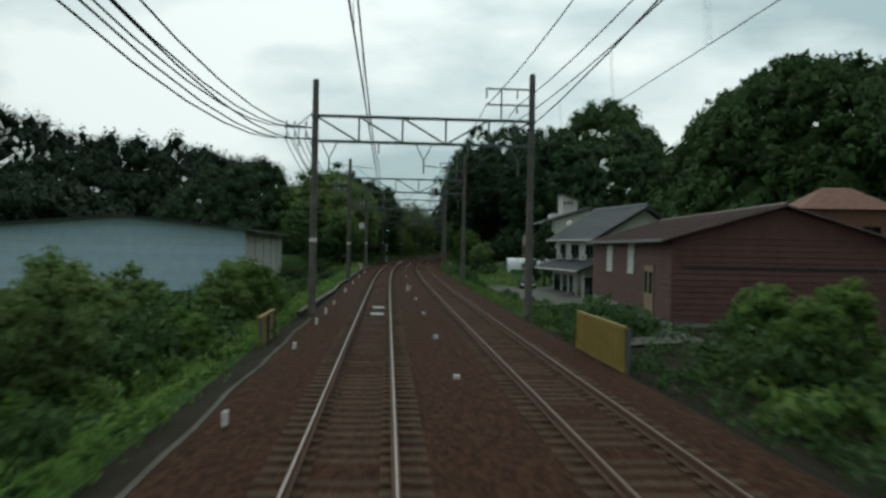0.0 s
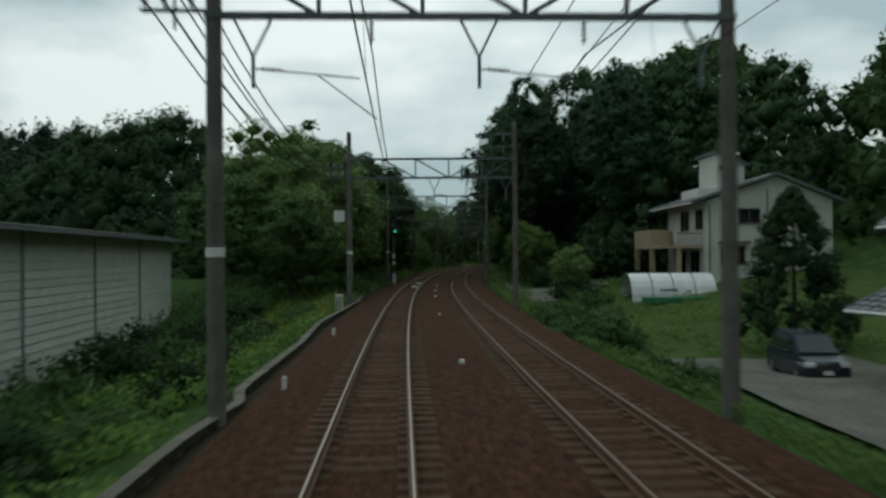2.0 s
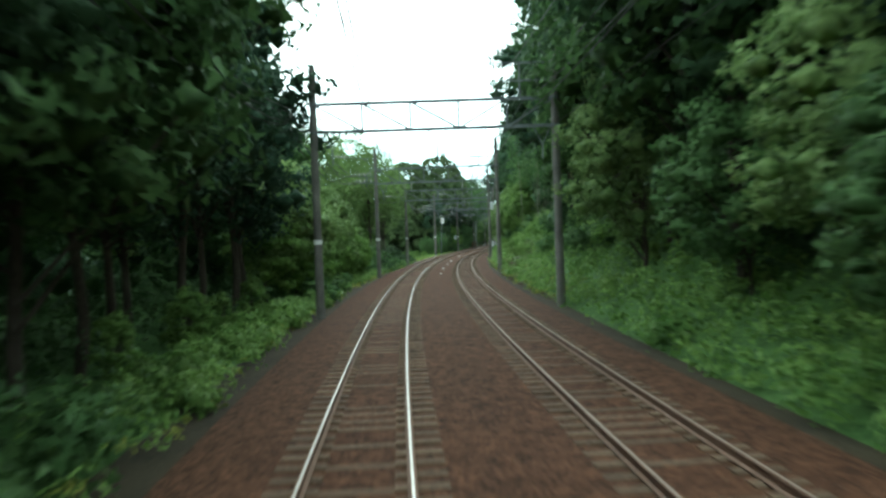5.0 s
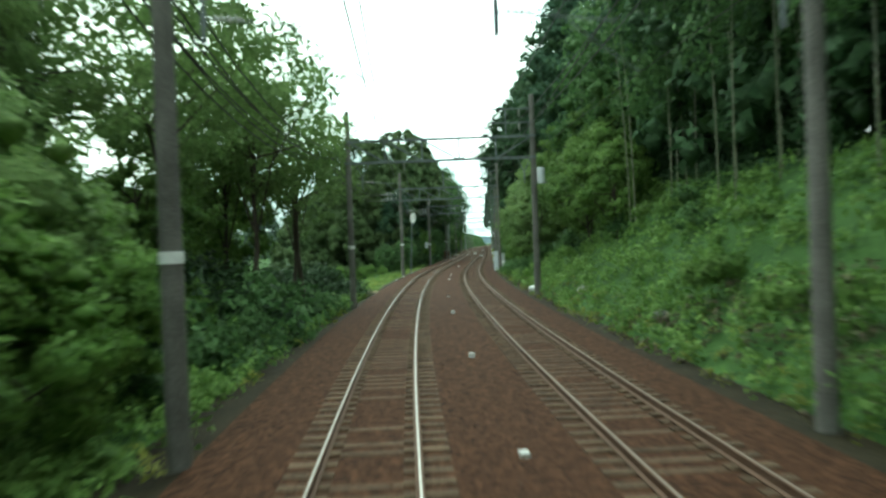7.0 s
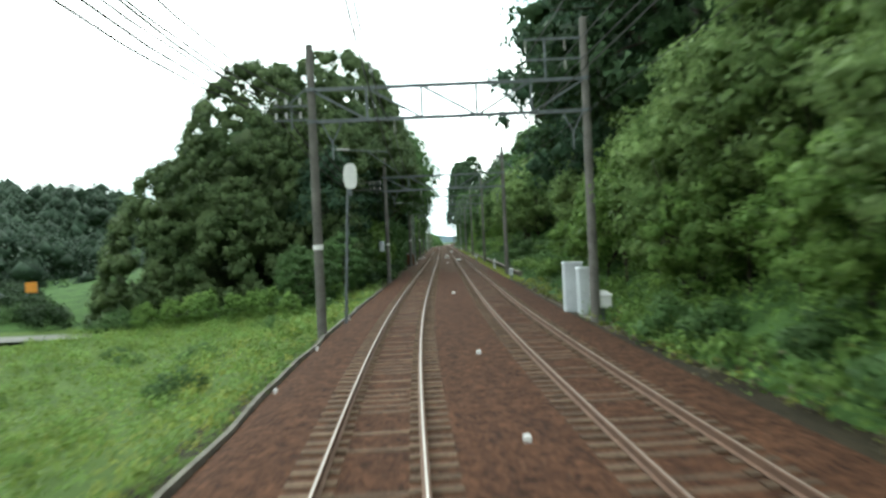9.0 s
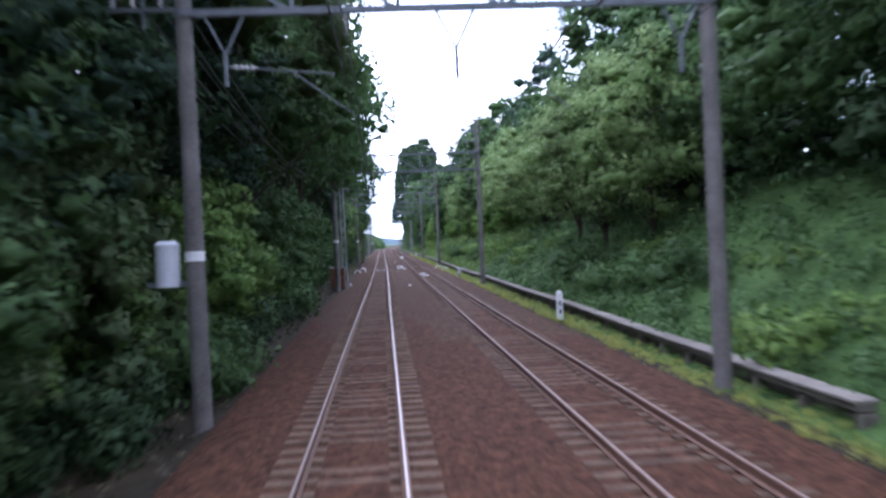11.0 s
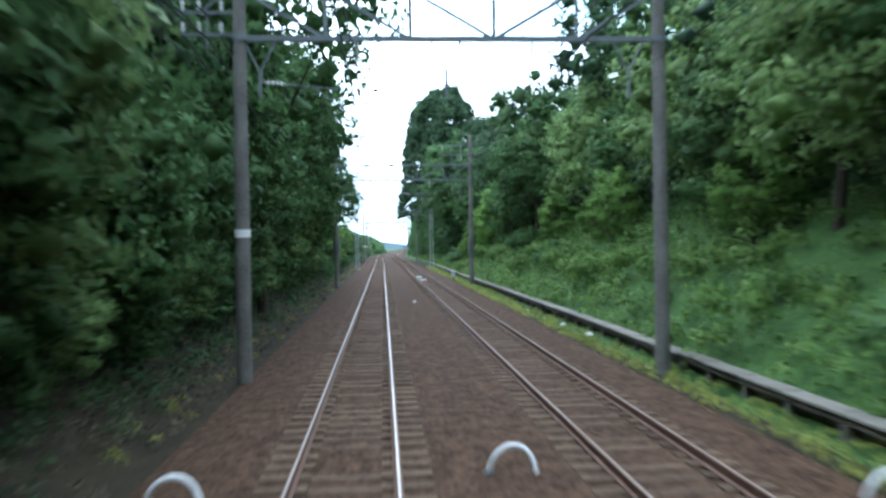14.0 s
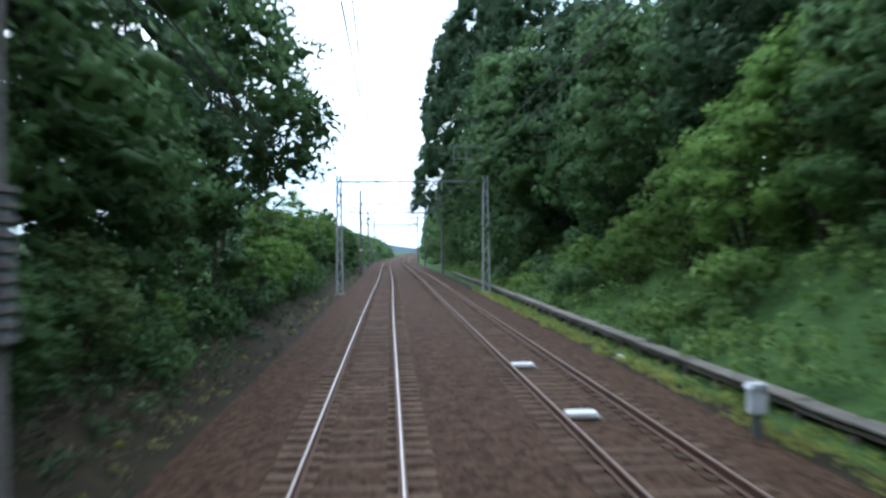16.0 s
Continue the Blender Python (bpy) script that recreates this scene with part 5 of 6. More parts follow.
def workshop():
    w = thing("workshop", put(40.5, 14.3, 0, -5.4), "red-brown clad workshop with white shutters and a worn wooden door", "workshop")
    L, W, zb, ze, zr = 26.0, 10.6, -1.7, 3.75, 5.35
    part("footing", box(B(), .05, W - .05, .05, L - .05, zb, -.35), M_CONC, w, "grey concrete footing")
    part("wall", prism(B(), [(.04, -.35), (W - .04, -.35), (W - .04, ze), (W / 2, zr - .1), (.04, ze)], .04, L - .04), M_RED, w)
    n = 14
    for i in range(n):
        z0, z1 = -.35 + i * (ze + .35) / n, -.35 + (i + 1) * (ze + .35) / n
        v = [(.04, 0, z0 + .01), (.04, L, z0 + .01), (.04, L, z1), (.04, 0, z1), (-.02, 0, z0 + .01), (-.02, L, z0 + .01), (.01, L, z1 - .004), (.01, 0, z1 - .004)]
        ob = new("siding_board", raw_mesh("siding_board", v, [(4, 5, 6, 7), (0, 1, 5, 4), (7, 6, 2, 3), (4, 7, 3, 0), (5, 1, 2, 6)], M_RED))
        ob.parent = w
        v = [(0, .04, z0 + .01), (W, .04, z0 + .01), (W, .04, z1), (0, .04, z1), (0, -.02, z0 + .01), (W, -.02, z0 + .01), (W, .01, z1 - .004), (0, .01, z1 - .004)]
        ob = new("siding_board", raw_mesh("siding_board", v, [(4, 5, 6, 7), (0, 4, 7, 3), (5, 1, 2, 6), (7, 6, 2, 3), (0, 1, 5, 4)], M_RED))
        ob.parent = w
    part("gable_board", prism(B(), [(0, ze), (W, ze), (W / 2, zr - .06)], -.02, .04), M_RED, w)
    for x0, x1, za, zb2 in ((-.55, W / 2, ze - .18, zr), (W / 2, W + .55, zr, ze - .18)):
        part("roof", prism(B(), [(x0, za), (x1, zb2), (x1, zb2 + .09), (x0, za + .09)], -.5, L + .4), M_REDROOF, w, "red-brown sheet roof")
    rib = mesh_of("roof_rib", bar(B(), (-.55, 0, ze - .06), (W / 2, 0, zr + .12), .05, .05), M_REDROOF)
    for i in range(34):
        ob = new("roof_rib", rib)
        ob.parent, ob.location = w, (0, -.4 + i * .8, 0)
    part("belt_board", box(B(), .5, W - .3, -.06, -.026, 2.3, 2.42), M_DARK, w)
    part("downpipe", rod(B(), (W - .1, -.06, -1.0), (W - .1, -.06, ze), .05, n=8), M_WHITE, w)
    part("ridge_cap", rod(B(), (W / 2, -.5, zr + .1), (W / 2, L + .4, zr + .1), .1, n=8), M_REDROOF, w)
    part("gutter", rod(B(), (-.6, -.5, ze - .2), (-.6, L + .4, ze - .2), .06, n=8), M_STEEL, w)
    window(w, "x", 16.7, 18.8, 1.65, 3.4, -.02, M_WHITE, M_WHITE)
    window(w, "x", 9.2, 10.9, 1.75, 3.55, -.02, M_WHITE, M_WHITE)
    d = new("door")
    d.parent = w
    part("leaf", box(B(), -.07, -.024, 3.75, 4.9, -.3, 2.15), M_WOOD, d, "worn pale wooden door leaf")
    part("leaf", box(B(), -.075, -.024, 4.9, 6.0, -.3, 2.15), M_WOOD, d, "worn pale wooden door leaf")
    part("frame", box(B(), -.09, -.02, 3.6, 6.15, 2.15, 2.28), M_WOOD, d)
    for y0, y1 in ((3.95, 4.7), (5.1, 5.8)):
        part("pane", box(B(), -.09, -.08, y0, y1, .8, 1.95), M_GLASS, d)
    return w


workshop()


def hipped_house():
    """Small house up the slope behind the workshop, its hipped roof towards the line."""
    h = thing("house", put(75, 37.5, 0, -8), "small brown-red house with a hipped grey-green roof", "house")
    part("wall", box(B(), .5, 8.5, 0, 7, -2.5, 7.1), M_BRICKISH, h)
    bm = B()
    q = [bm.verts.new(p) for p in ((0, -.5, 7.1), (9, -.5, 7.1), (9, 7.5, 7.1), (0, 7.5, 7.1), (3.2, 3.5, 9.3), (5.8, 3.5, 9.3))]
    for f in ((0, 1, 5, 4), (1, 2, 5), (2, 3, 4, 5), (3, 0, 4), (3, 2, 1, 0)):
        bm.faces.new([q[i] for i in f])
    part("roof", bm, M_BRICKISH, h)
    window(h, "y", 2.4, 4.2, 4.3, 5.6, 0, M_DARK)
    window(h, "y", 5.6, 7.2, 4.3, 5.6, 0, M_DARK)


M_BRICKISH = material("faded_red_tiles", (0.16, 0.075, 0.055), (0.28, 0.14, 0.1), rough=0.8, scale=1.5, fine=12, bump=0.3)
hipped_house()


def tiled_roof(parent, name, x0, z0, x1, z1, y0, y1, rows):
    """A tiled slope rising from x0, z0 to x1, z1: stepped courses."""
    prof = []
    for i in range(rows):
        x, z = x0 + (x1 - x0) * i / rows, z0 + (z1 - z0) * i / rows
        prof += [(x, z), (x, z + .07)]
    prof += [(x1, z1 + .02), (x1, z1 - .12), (x0, z0 - .12)]
    k = len(prof)
    v = [(x, y, z) for y in (y0, y1) for x, z in prof]
    f = [(i, (i + 1) % k, k + (i + 1) % k, k + i) for i in range(k)]
    ob = new(name, raw_mesh(name, v, f, M_TILE))
    ob.parent = parent
    roll = mesh_of("tile_roll", bar(B(), (x0, 0, z0 + .07), (x1, 0, z1 + .06), .07, .05), M_TILE)
    n = int(abs(y1 - y0) / .55)
    for i in range(n + 1):
        q = new("tile_roll", roll)
        q.parent, q.location = parent, (0, y0 + (y1 - y0) * i / n, 0)
    for y in (y0, y1):
        part("verge_board", prism(B(), [(x0, z0 - .3), (x1, z1 - .3), (x1, z1 - .03), (x0, z0 - .03)], y - .05, y + .03), M_DARK, parent)
    return ob


def air_unit(parent, x, y, z):
    a = new("air_conditioner")
    a.parent = parent
    part("casing", box(B(), x - .3, x, y - .4, y + .4, z, z + .58, .03), M_WHITE, a, "white outdoor unit")
    part("fan_grille", rod(B(), (x - .32, y - .08, z + .29), (x - .3, y - .08, z + .29), .22, n=16), M_STEEL, a)
    for q in (-.3, .3):
        part("bracket", box(B(), x - .3, x, y + q - .03, y + q + .03, z - .14, z), M_STEEL, a)


def old_house():
    """Two storeys, grey tiles, a lower roof round the front."""
    h = thing("house", put(80, 19.9, -1.8, 7.6), "two-storey rendered house with grey tiled roofs and a tiled porch", "house")
    L, W = 12.2, 10.0
    part("wall", box(B(), .5, W, 0, L, -.3, 5.55), M_PLASTER, h)
    part("gable", prism(B(), [(.5, 5.55), (W, 5.55), (W / 2 + .1, 8.75)], .02, L - .02), M_PLASTER, h)
    part("porch_wall", box(B(), -.1, .5, 4.6, L - .6, -.3, 2.6), M_PLASTER, h)
    # Dark glassy blocks stand in for the shaded depth of the porch openings.
    for y0, y1 in ((.4, 2.0), (5.2, 8.4), (9.0, 11.2)):
        part("opening", box(B(), -.14, .49, y0, y1, -.2, 2.15), M_GLASS, h, "ground-floor opening, its inner shade drawn as a dark block")
    for y in (.2, 2.1, 4.5):
        part("pillar", box(B(), -.9, -.75, y - .07, y + .07, -.3, 2.7), M_PLASTER, h)
    tiled_roof(h, "roof", -.35, 5.75, W / 2 + .1, 9.05, -.8, L + .8, 16)
    tiled_roof(h, "roof", W + .75, 5.75, W / 2 + .1, 9.05, -.8, L + .8, 16)
    bm = rod(B(), (W / 2 + .1, -.9, 9.2), (W / 2 + .1, L + .9, 9.2), .16, n=8)
    box(bm, W / 2 - .08, W / 2 + .28, -.9, L + .9, 9.0, 9.15)
    part("ridge", bm, M_TILE, h)
    tiled_roof(h, "porch_roof", -1.75, 2.75, .5, 3.7, -.6, L + .7, 6)
    part("eave_gutter", rod(B(), (-1.8, -.6, 2.72), (-1.8, L + .7, 2.72), .06, n=8), M_WHITE, h)
    part("eave_gutter", rod(B(), (-.4, -.8, 5.7), (-.4, L + .8, 5.7), .06, n=8), M_WHITE, h)
    window(h, "x", 1.0, 3.2, 3.95, 5.3, .48, M_STEEL)
    window(h, "x", 5.2, 7.4, 3.95, 5.3, .48, M_STEEL)
    window(h, "x", 9.2, 10.8, 3.95, 5.3, .48, M_STEEL)
    window(h, "y", 3.6, 5.0, 3.6, 4.8, 0, M_STEEL)
    for y in (2.5, 6.7, 9.9):
        air_unit(h, .2, y, 3.72)
    part("downpipe", rod(B(), (.42, .1, -.2), (.42, .1, 5.6), .04, n=8), M_WHITE, h)
    part("satellite_dish", rod(B(), (1.2, 10.4, 7.6), (1.05, 10.3, 7.7), .34, .05, n=16), M_WHITE, h, "white satellite dish on the roof")
    return h


old_house()


def new_house():
    """White house with a stair tower above the roof and a tan balcony."""
    h = thing("house", put(133, 24.8, 1.0), "white rendered house with a dark roof, stair tower and tan balcony", "house")
    L, W = 12.0, 10.4
    part("wall", prism(B(), [(0, -.8), (W, -.8), (W, 6.2), (W * .55, 8.2), (0, 6.2)], 0, L), M_PLASTER, h)
    part("roof", prism(B(), [(-1.5, 5.95), (W * .55, 8.25), (W * .55, 8.5), (-1.5, 6.2)], -.6, L + .9), M_TILE, h, "dark low-pitched roof")
    part("roof", prism(B(), [(W * .55, 8.25), (W + .8, 5.95), (W + .8, 6.2), (W * .55, 8.5)], -.6, L + .9), M_TILE, h, "dark low-pitched roof")
    part("eave_gutter", rod(B(), (-1.5, -.6, 6.0), (-1.5, L + .9, 6.0), .07, n=8), M_WHITE, h)
    part("tower", prism(B(), [(2.0, 6.6), (4.4, 6.6), (4.4, 9.6), (2.0, 10.5)], 3.5, 8.5), M_PLASTER, h)
    part("tower_roof", prism(B(), [(1.7, 10.55), (4.8, 9.4), (4.8, 9.55), (1.7, 10.75)], 3.2, 8.8), M_TILE, h)
    part("parapet", box(B(), .3, 2.0, 3.3, 8.4, 6.5, 7.5), M_WHITE, h)
    for x in (2.2, 2.75, 3.3):
        part("tower_window", box(B(), x, x + .35, 3.44, 3.496, 9.0, 9.45), M_GLASS, h)
    window(h, "y", 2.6, 4.4, 4.3, 5.55, 0, M_STEEL)
    window(h, "y", 1.1, 3.1, .9, 2.4, 0, M_STEEL)
    window(h, "y", 5.4, 7.4, .9, 2.4, 0, M_STEEL)
    window(h, "x", 1.0, 3.0, 3.9, 5.6, 0, M_STEEL)
    window(h, "x", 5.0, 7.5, 3.9, 5.6, 0, M_STEEL)
    window(h, "x", 2.0, 4.5, -.1, 2.1, 0, M_STEEL)
    window(h, "x", 6.0, 8.5, -.1, 2.1, 0, M_STEEL)
    part("downpipe", rod(B(), (.2, -.06, -.6), (.2, -.06, 6.0), .05, n=8), M_STEEL, h)
    part("downpipe", rod(B(), (5.0, -.06, -.6), (5.0, -.06, 7.2), .05, n=8), M_STEEL, h)
    part("lean_to", prism(B(), [(.9, 2.6), (3.4, 2.6), (3.4, 2.85), (.9, 2.85)], -.7, -.01), M_TILE, h)
    b = new("balcony")
    b.parent = h
    part("slab", box(B(), -3.6, -.01, 1.0, 10.5, 2.3, 2.55), M_TAN, b)
    part("front", box(B(), -3.6, -3.45, 4.2, 10.5, 2.55, 3.95), M_TAN, b, "tan rendered balcony front")
    part("end", box(B(), -3.44, -.02, 10.35, 10.5, 2.55, 3.95), M_TAN, b)
    part("end", box(B(), -3.44, -2.2, 4.2, 4.35, 2.55, 3.95), M_TAN, b)
    bm = box(B(), -2.2, -.1, 1.0, 1.06, 3.5, 3.6)
    for i in range(14):
        box(bm, -2.2 + i * .16, -2.16 + i * .16, 1.01, 1.05, 2.55, 3.5)
    part("railing", bm, M_STEEL, b, "dark metal railing")
    for x, y in ((-3.4, 10.2), (-3.4, 4.6), (-2.0, 1.4)):
        part("column", box(B(), x - .2, x + .2, y - .2, y + .2, -.9, 2.3), M_TAN, b)
    return h


new_house()


def carport():
    c = thing("carport", put(150, 21, 0.3), "flat-roofed carport on thin posts beside the house", "carport")
    part("roof", box(B(), -4.5, 4.5, -2.5, 2.5, 2.5, 2.65), M_STEEL, c)
    for x in (-4.2, 0, 4.2):
        for y in (-2.2, 2.2):
            part("post", box(B(), x - .06, x + .06, y - .06, y + .06, -.9, 2.5), M_STEEL, c)


carport()


def greenhouse():
    g = thing("polytunnel", put(129.6, 17.3, -1.0), "small white polythene tunnel greenhouse in the vegetable garden", "greenhouse")
    arch = [(2.0 * math.cos(t) * (1.0 if i else 1.0), 2.35 * math.sin(t) ** .8 if math.sin(t) > 0 else 0) for i, t in enumerate(np.linspace(0, math.pi, 13))]
    v, f = [], []
    for k, x in enumerate((0, 2.2, 4.4, 6.6)):
        v += [(x, a, z) for a, z in arch]
    n = len(arch)
    for k in range(3):
        f += [(k * n + i, k * n + i + 1, (k + 1) * n + i + 1, (k + 1) * n + i) for i in range(n - 1)]
    f += [tuple(3 * n + i for i in range(n))]
    ob = new("sheet", raw_mesh("sheet", v, f, M_SHEET))
    ob.parent = g
    for x in (0, 1.65, 3.3, 4.95, 6.6):
        ring = [(x + w * q, y * e, z * e) for y, z in arch for w, q, e in ((-1, .025, 1.0), (-1, .025, 1.022), (1, .025, 1.022), (1, .025, 1.0))]
        faces = [(4 * i + j, 4 * i + (j + 1) % 4, 4 * i + 4 + (j + 1) % 4, 4 * i + 4 + j) for i in range(len(arch) - 1) for j in range(4)]
        new("hoop", raw_mesh("hoop", ring, faces, M_STEEL)).parent = g
    for i in range(5):
        part("mark", box(B(), 2.2 + i * .28, 2.38 + i * .28, -2.03, -2.015, 1.0, 1.18), M_DARK, g)
    single("garden_net", box(B(), 0, 5.5, 0, .8, 0, .55, .08), M_NET, put(124.5, 17.5, on_land(124.5, 19)), "green garden netting over a low vegetable bed", "netting")


greenhouse()


def loft(bm, rings, mat=0):
    """Skin over rings of points."""
    vs = [[bm.verts.new(p) for p in r] for r in rings]
    n = len(rings[0])
    fs = []
    for a, b in zip(vs[:-1], vs[1:]):
        fs += [bm.faces.new((a[i], a[(i + 1) % n], b[(i + 1) % n], b[i])) for i in range(n)]
    fs += [bm.faces.new(vs[0][::-1]), bm.faces.new(vs[-1])]
    for f in fs:
        f.material_index = mat
    bmesh.ops.recalc_face_normals(bm, faces=fs)
    return bm


def minivan():
    c = thing("car", put(94.6, 15.9, on_land(94.6, 15.9) + .02, -6), "dark blue minivan parked on the concrete forecourt", "car")

    def ring(y, half, z0, z1, top):
        return [(-half, y, z0), (half, y, z0), (half, y, z1 * .75), (top, y, z1), (-top, y, z1), (-half, y, z1 * .75)]
    bm = loft(B(), [ring(-2.1, .7, .35, .75, .6), ring(-2.0, .82, .25, .85, .7), ring(-1.1, .86, .25, 1.02, .78), ring(2.1, .86, .25, 1.05, .8), ring(2.2, .8, .35, 1.0, .74)])
    body = part("body", bm, M_CARPAINT, c)
    bm = loft(B(), [ring(-1.15, .78, .95, 1.05, .76), ring(-.35, .76, .98, 1.68, .62), ring(1.7, .76, .98, 1.74, .62), ring(2.15, .76, .95, 1.1, .72)])
    part("cabin", bm, M_CARPAINT, c)
    part("windscreen", loft(B(), [[(-.68, -1.12, 1.1), (.68, -1.12, 1.1), (.6, -.5, 1.62), (-.6, -.5, 1.62)], [(-.68, -1.16, 1.1), (.68, -1.16, 1.1), (.6, -.53, 1.65), (-.6, -.53, 1.65)]]), M_GLASS, c)
    for x in (-1, 1):
        part("side_window", box(B(), x * .765 - .012, x * .765 + .012, -.3, 1.6, 1.12, 1.5), M_GLASS, c)
        part("headlight", box(B(), x * .6 - .17, x * .6 + .17, -2.12, -1.9, .66, .84, .03), M_LAMPGLASS, c, "clear headlight")
        part("mirror", box(B(), x * .98 - .1, x * .98 + .1, -.9, -.78, 1.05, 1.2, .03), M_CARPAINT, c)
        for y in (-1.35, 1.4):
            w = new("wheel")
            w.parent = c
            part("tyre", rod(B(), (x * .68, y, .31), (x * .88, y, .31), .31, n=18), M_RUBBER, w)
            part("rim", rod(B(), (x * .8, y, .31), (x * .892, y, .31), .19, n=14), M_STEEL, w)
    part("grille", box(B(), -.42, .42, -2.13, -2.08, .55, .72), M_DARK, c)
    part("number_plate", box(B(), -.17, .17, -2.14, -2.1, .4, .54), M_WHITE, c, "plain pale plate")


minivan()


def land_patch(name, s0, s1, d0, d1, lift, mat, label, category, ns=16, ndd=8, skew=0.0):
    ss, dd = np.meshgrid(np.linspace(s0, s1, ns), np.linspace(d0, d1, ndd), indexing="ij")
    ss = ss + skew * (dd - d0) * (s1 - ss) / (s1 - s0)
    z = land(ss, dd).reshape(ss.shape) + lift
    p = spot(ss, dd, z).reshape(-1, 3)
    f = [(i * ndd + j, i * ndd + j + 1, (i + 1) * ndd + j + 1, (i + 1) * ndd + j) for i in range(ns - 1) for j in range(ndd - 1)]
    return tagged(new(name, raw_mesh(name, p, [q[::-1] for q in f], mat, True)), label, category, kind="structure")


land_patch("forecourt", 67, 99, 11.6, 19.5, .16, M_DRIVE, "worn pale concrete forecourt before the house", "paving", 24, 12, .95)
land_patch("lane", 130, 139, 10.0, 12.0, .14, M_DRIVE, "pale concrete lane beside the fence", "lane", 24, 6)
land_patch("driveway", 139.05, 144, 10.0, 18.0, .14, M_DRIVE, "pale concrete driveway off the lane", "driveway", 6, 14)
land_patch("lane", 33, 47, 9.9, 13.4, .1, M_DRIVE, "pale concrete lane beside the workshop", "lane", 20, 6)
land_patch("far_road", 338.5, 345.5, -90, -24, .1, M_DRIVE, "pale road across the meadow", "road", 30, 4)

# conifer by the forecourt


def conifer():
    rng = np.random.default_rng(77)
    n = 170
    q = rng.uniform(0, 1, n) ** .8
    a = rng.uniform(0, 2 * math.pi, n)
    r = 2.9 * (1 - q) ** .6 * np.clip(q * 8 + .5, 0, 1) * rng.uniform(.55, 1, n)
    c = np.stack([np.cos(a) * r, np.sin(a) * r, .5 + q * 6.9], -1)
    v, f, nv = leaf_cloud(rng, c, .36 + .4 * (1 - q), 6000, .24, up=.5, middle=np.array([0, 0, 3.0]))
    return plant("conifer", "dense dark green cone-shaped garden tree", "tree", "", raw_mesh("crown", v, f, M_LEAF[0], normals=nv), mesh_of("trunk", rod(B(), (0, 0, -.4), (0, 0, 6.8), .16, .03), M_BARK))


conifer().matrix_basis = put(103, 19.2, on_land(103, 19.2))

# ---- lineside things ----


def parapet(s0, s1, d, z0, z1, label):
    """Yellow ribbed side panels of a small bridge."""
    n = max(2, int((s1 - s0) / .22))
    p = thing("bridge_parapet", put(s0, d, 0), label, "bridge parapet", "yellow bridge parapets")
    L = s1 - s0
    for i in range(n):
        part("slat", box(B(), -.02 - .03 * (i % 2), .02, i * L / n + .008, (i + 1) * L / n - .008, z0, z1 - .06), M_YELLOW, p)
    part("top_rail", box(B(), -.05, .07, -.05, L + .05, z1 - .06, z1 + .03), M_YELLOW, p)
    part("bottom_rail", box(B(), -.05, .07, -.05, L + .05, z0 - .1, z0), M_YELLOW, p)
    for y in (0, L / 2, L):
        part("post", box(B(), .045, .14, y - .05, y + .05, z0 - .8, z1 - .02), M_STEEL, p)


parapet(23.2, 29.0, 7.15, -.2, .95, "faded yellow ribbed steel parapet of a small bridge")
parapet(30.4, 34.2, -3.95, -.95, .45, "faded yellow ribbed steel parapet of a small bridge")
for s, d, w in ((279.3, -3.3, .8), (277.6, 6.5, .9)):
    k = thing("culvert_head", put(s, d, -.5), "low concrete culvert head with a yellowed top beam", "culvert")
    part("block", box(B(), -w / 2, w / 2, -.4, .5, -.8, .12, .03), M_CONC, k)
    part("top_beam", box(B(), -w / 2 - .08, w / 2 + .08, -.5, .6, .12, .2, .02), M_BEAM, k)


def duct(bends, z, step, label):
    """A concrete cable duct in short lengths, each with its lid, on stub legs; it bends at the places (s, d)."""
    t = thing("cable_duct", Matrix(), label, "cable duct", kind="structure")
    rng = random.Random(42)
    bend_s, bend_d = zip(*bends)
    # Duct sides darker than the lids: the shade below these is in the colour.
    body = mesh_of("duct_length", box(B(), -.1, .1, .004, step - .004, -.16, 0), M_SHADECONC)
    lid = mesh_of("duct_lid", box(B(), -.13, .13, .006, step - .006, .004, .045, .012), M_LID)
    leg = mesh_of("duct_leg", box(B(), -.08, .08, .05, .2, -.6, -.164), M_OLD)
    s = bend_s[0]
    while s < bend_s[-1]:
        d, ahead = np.interp((s, s + step), bend_s, bend_d)
        m = put(s, d, z + .06 * noise.noise((s * .1, 3, 5.0)) + rng.uniform(-.01, .01), -math.degrees(math.atan2(ahead - d, step)) + rng.uniform(-.6, .6))
        for name, me in (("duct_length", body), ("duct_lid", lid), ("duct_leg", leg)):
            ob = new(name, me)
            ob.parent, ob.matrix_basis = t, m
        s += step


M_LID = material("pale_worn_lids", (0.085, 0.078, 0.062), (0.23, 0.21, 0.175), rough=0.92, scale=1.6, fine=16, bump=0.35, by_object=0.18, spec=0.2)
duct([(42, -3.75), (54, -3.5), (62, -3.35), (70, -3.5), (78, -3.45), (82.6, -3.15), (84.0, -3.5), (95, -3.35), (104, -3.65), (110, -3.5), (116, -3.3), (123, -3.15), (126, -3.35), (137, -3.9), (156, -3.8)], -.26, .9, "weathered concrete cable duct on stub legs beside the ballast")


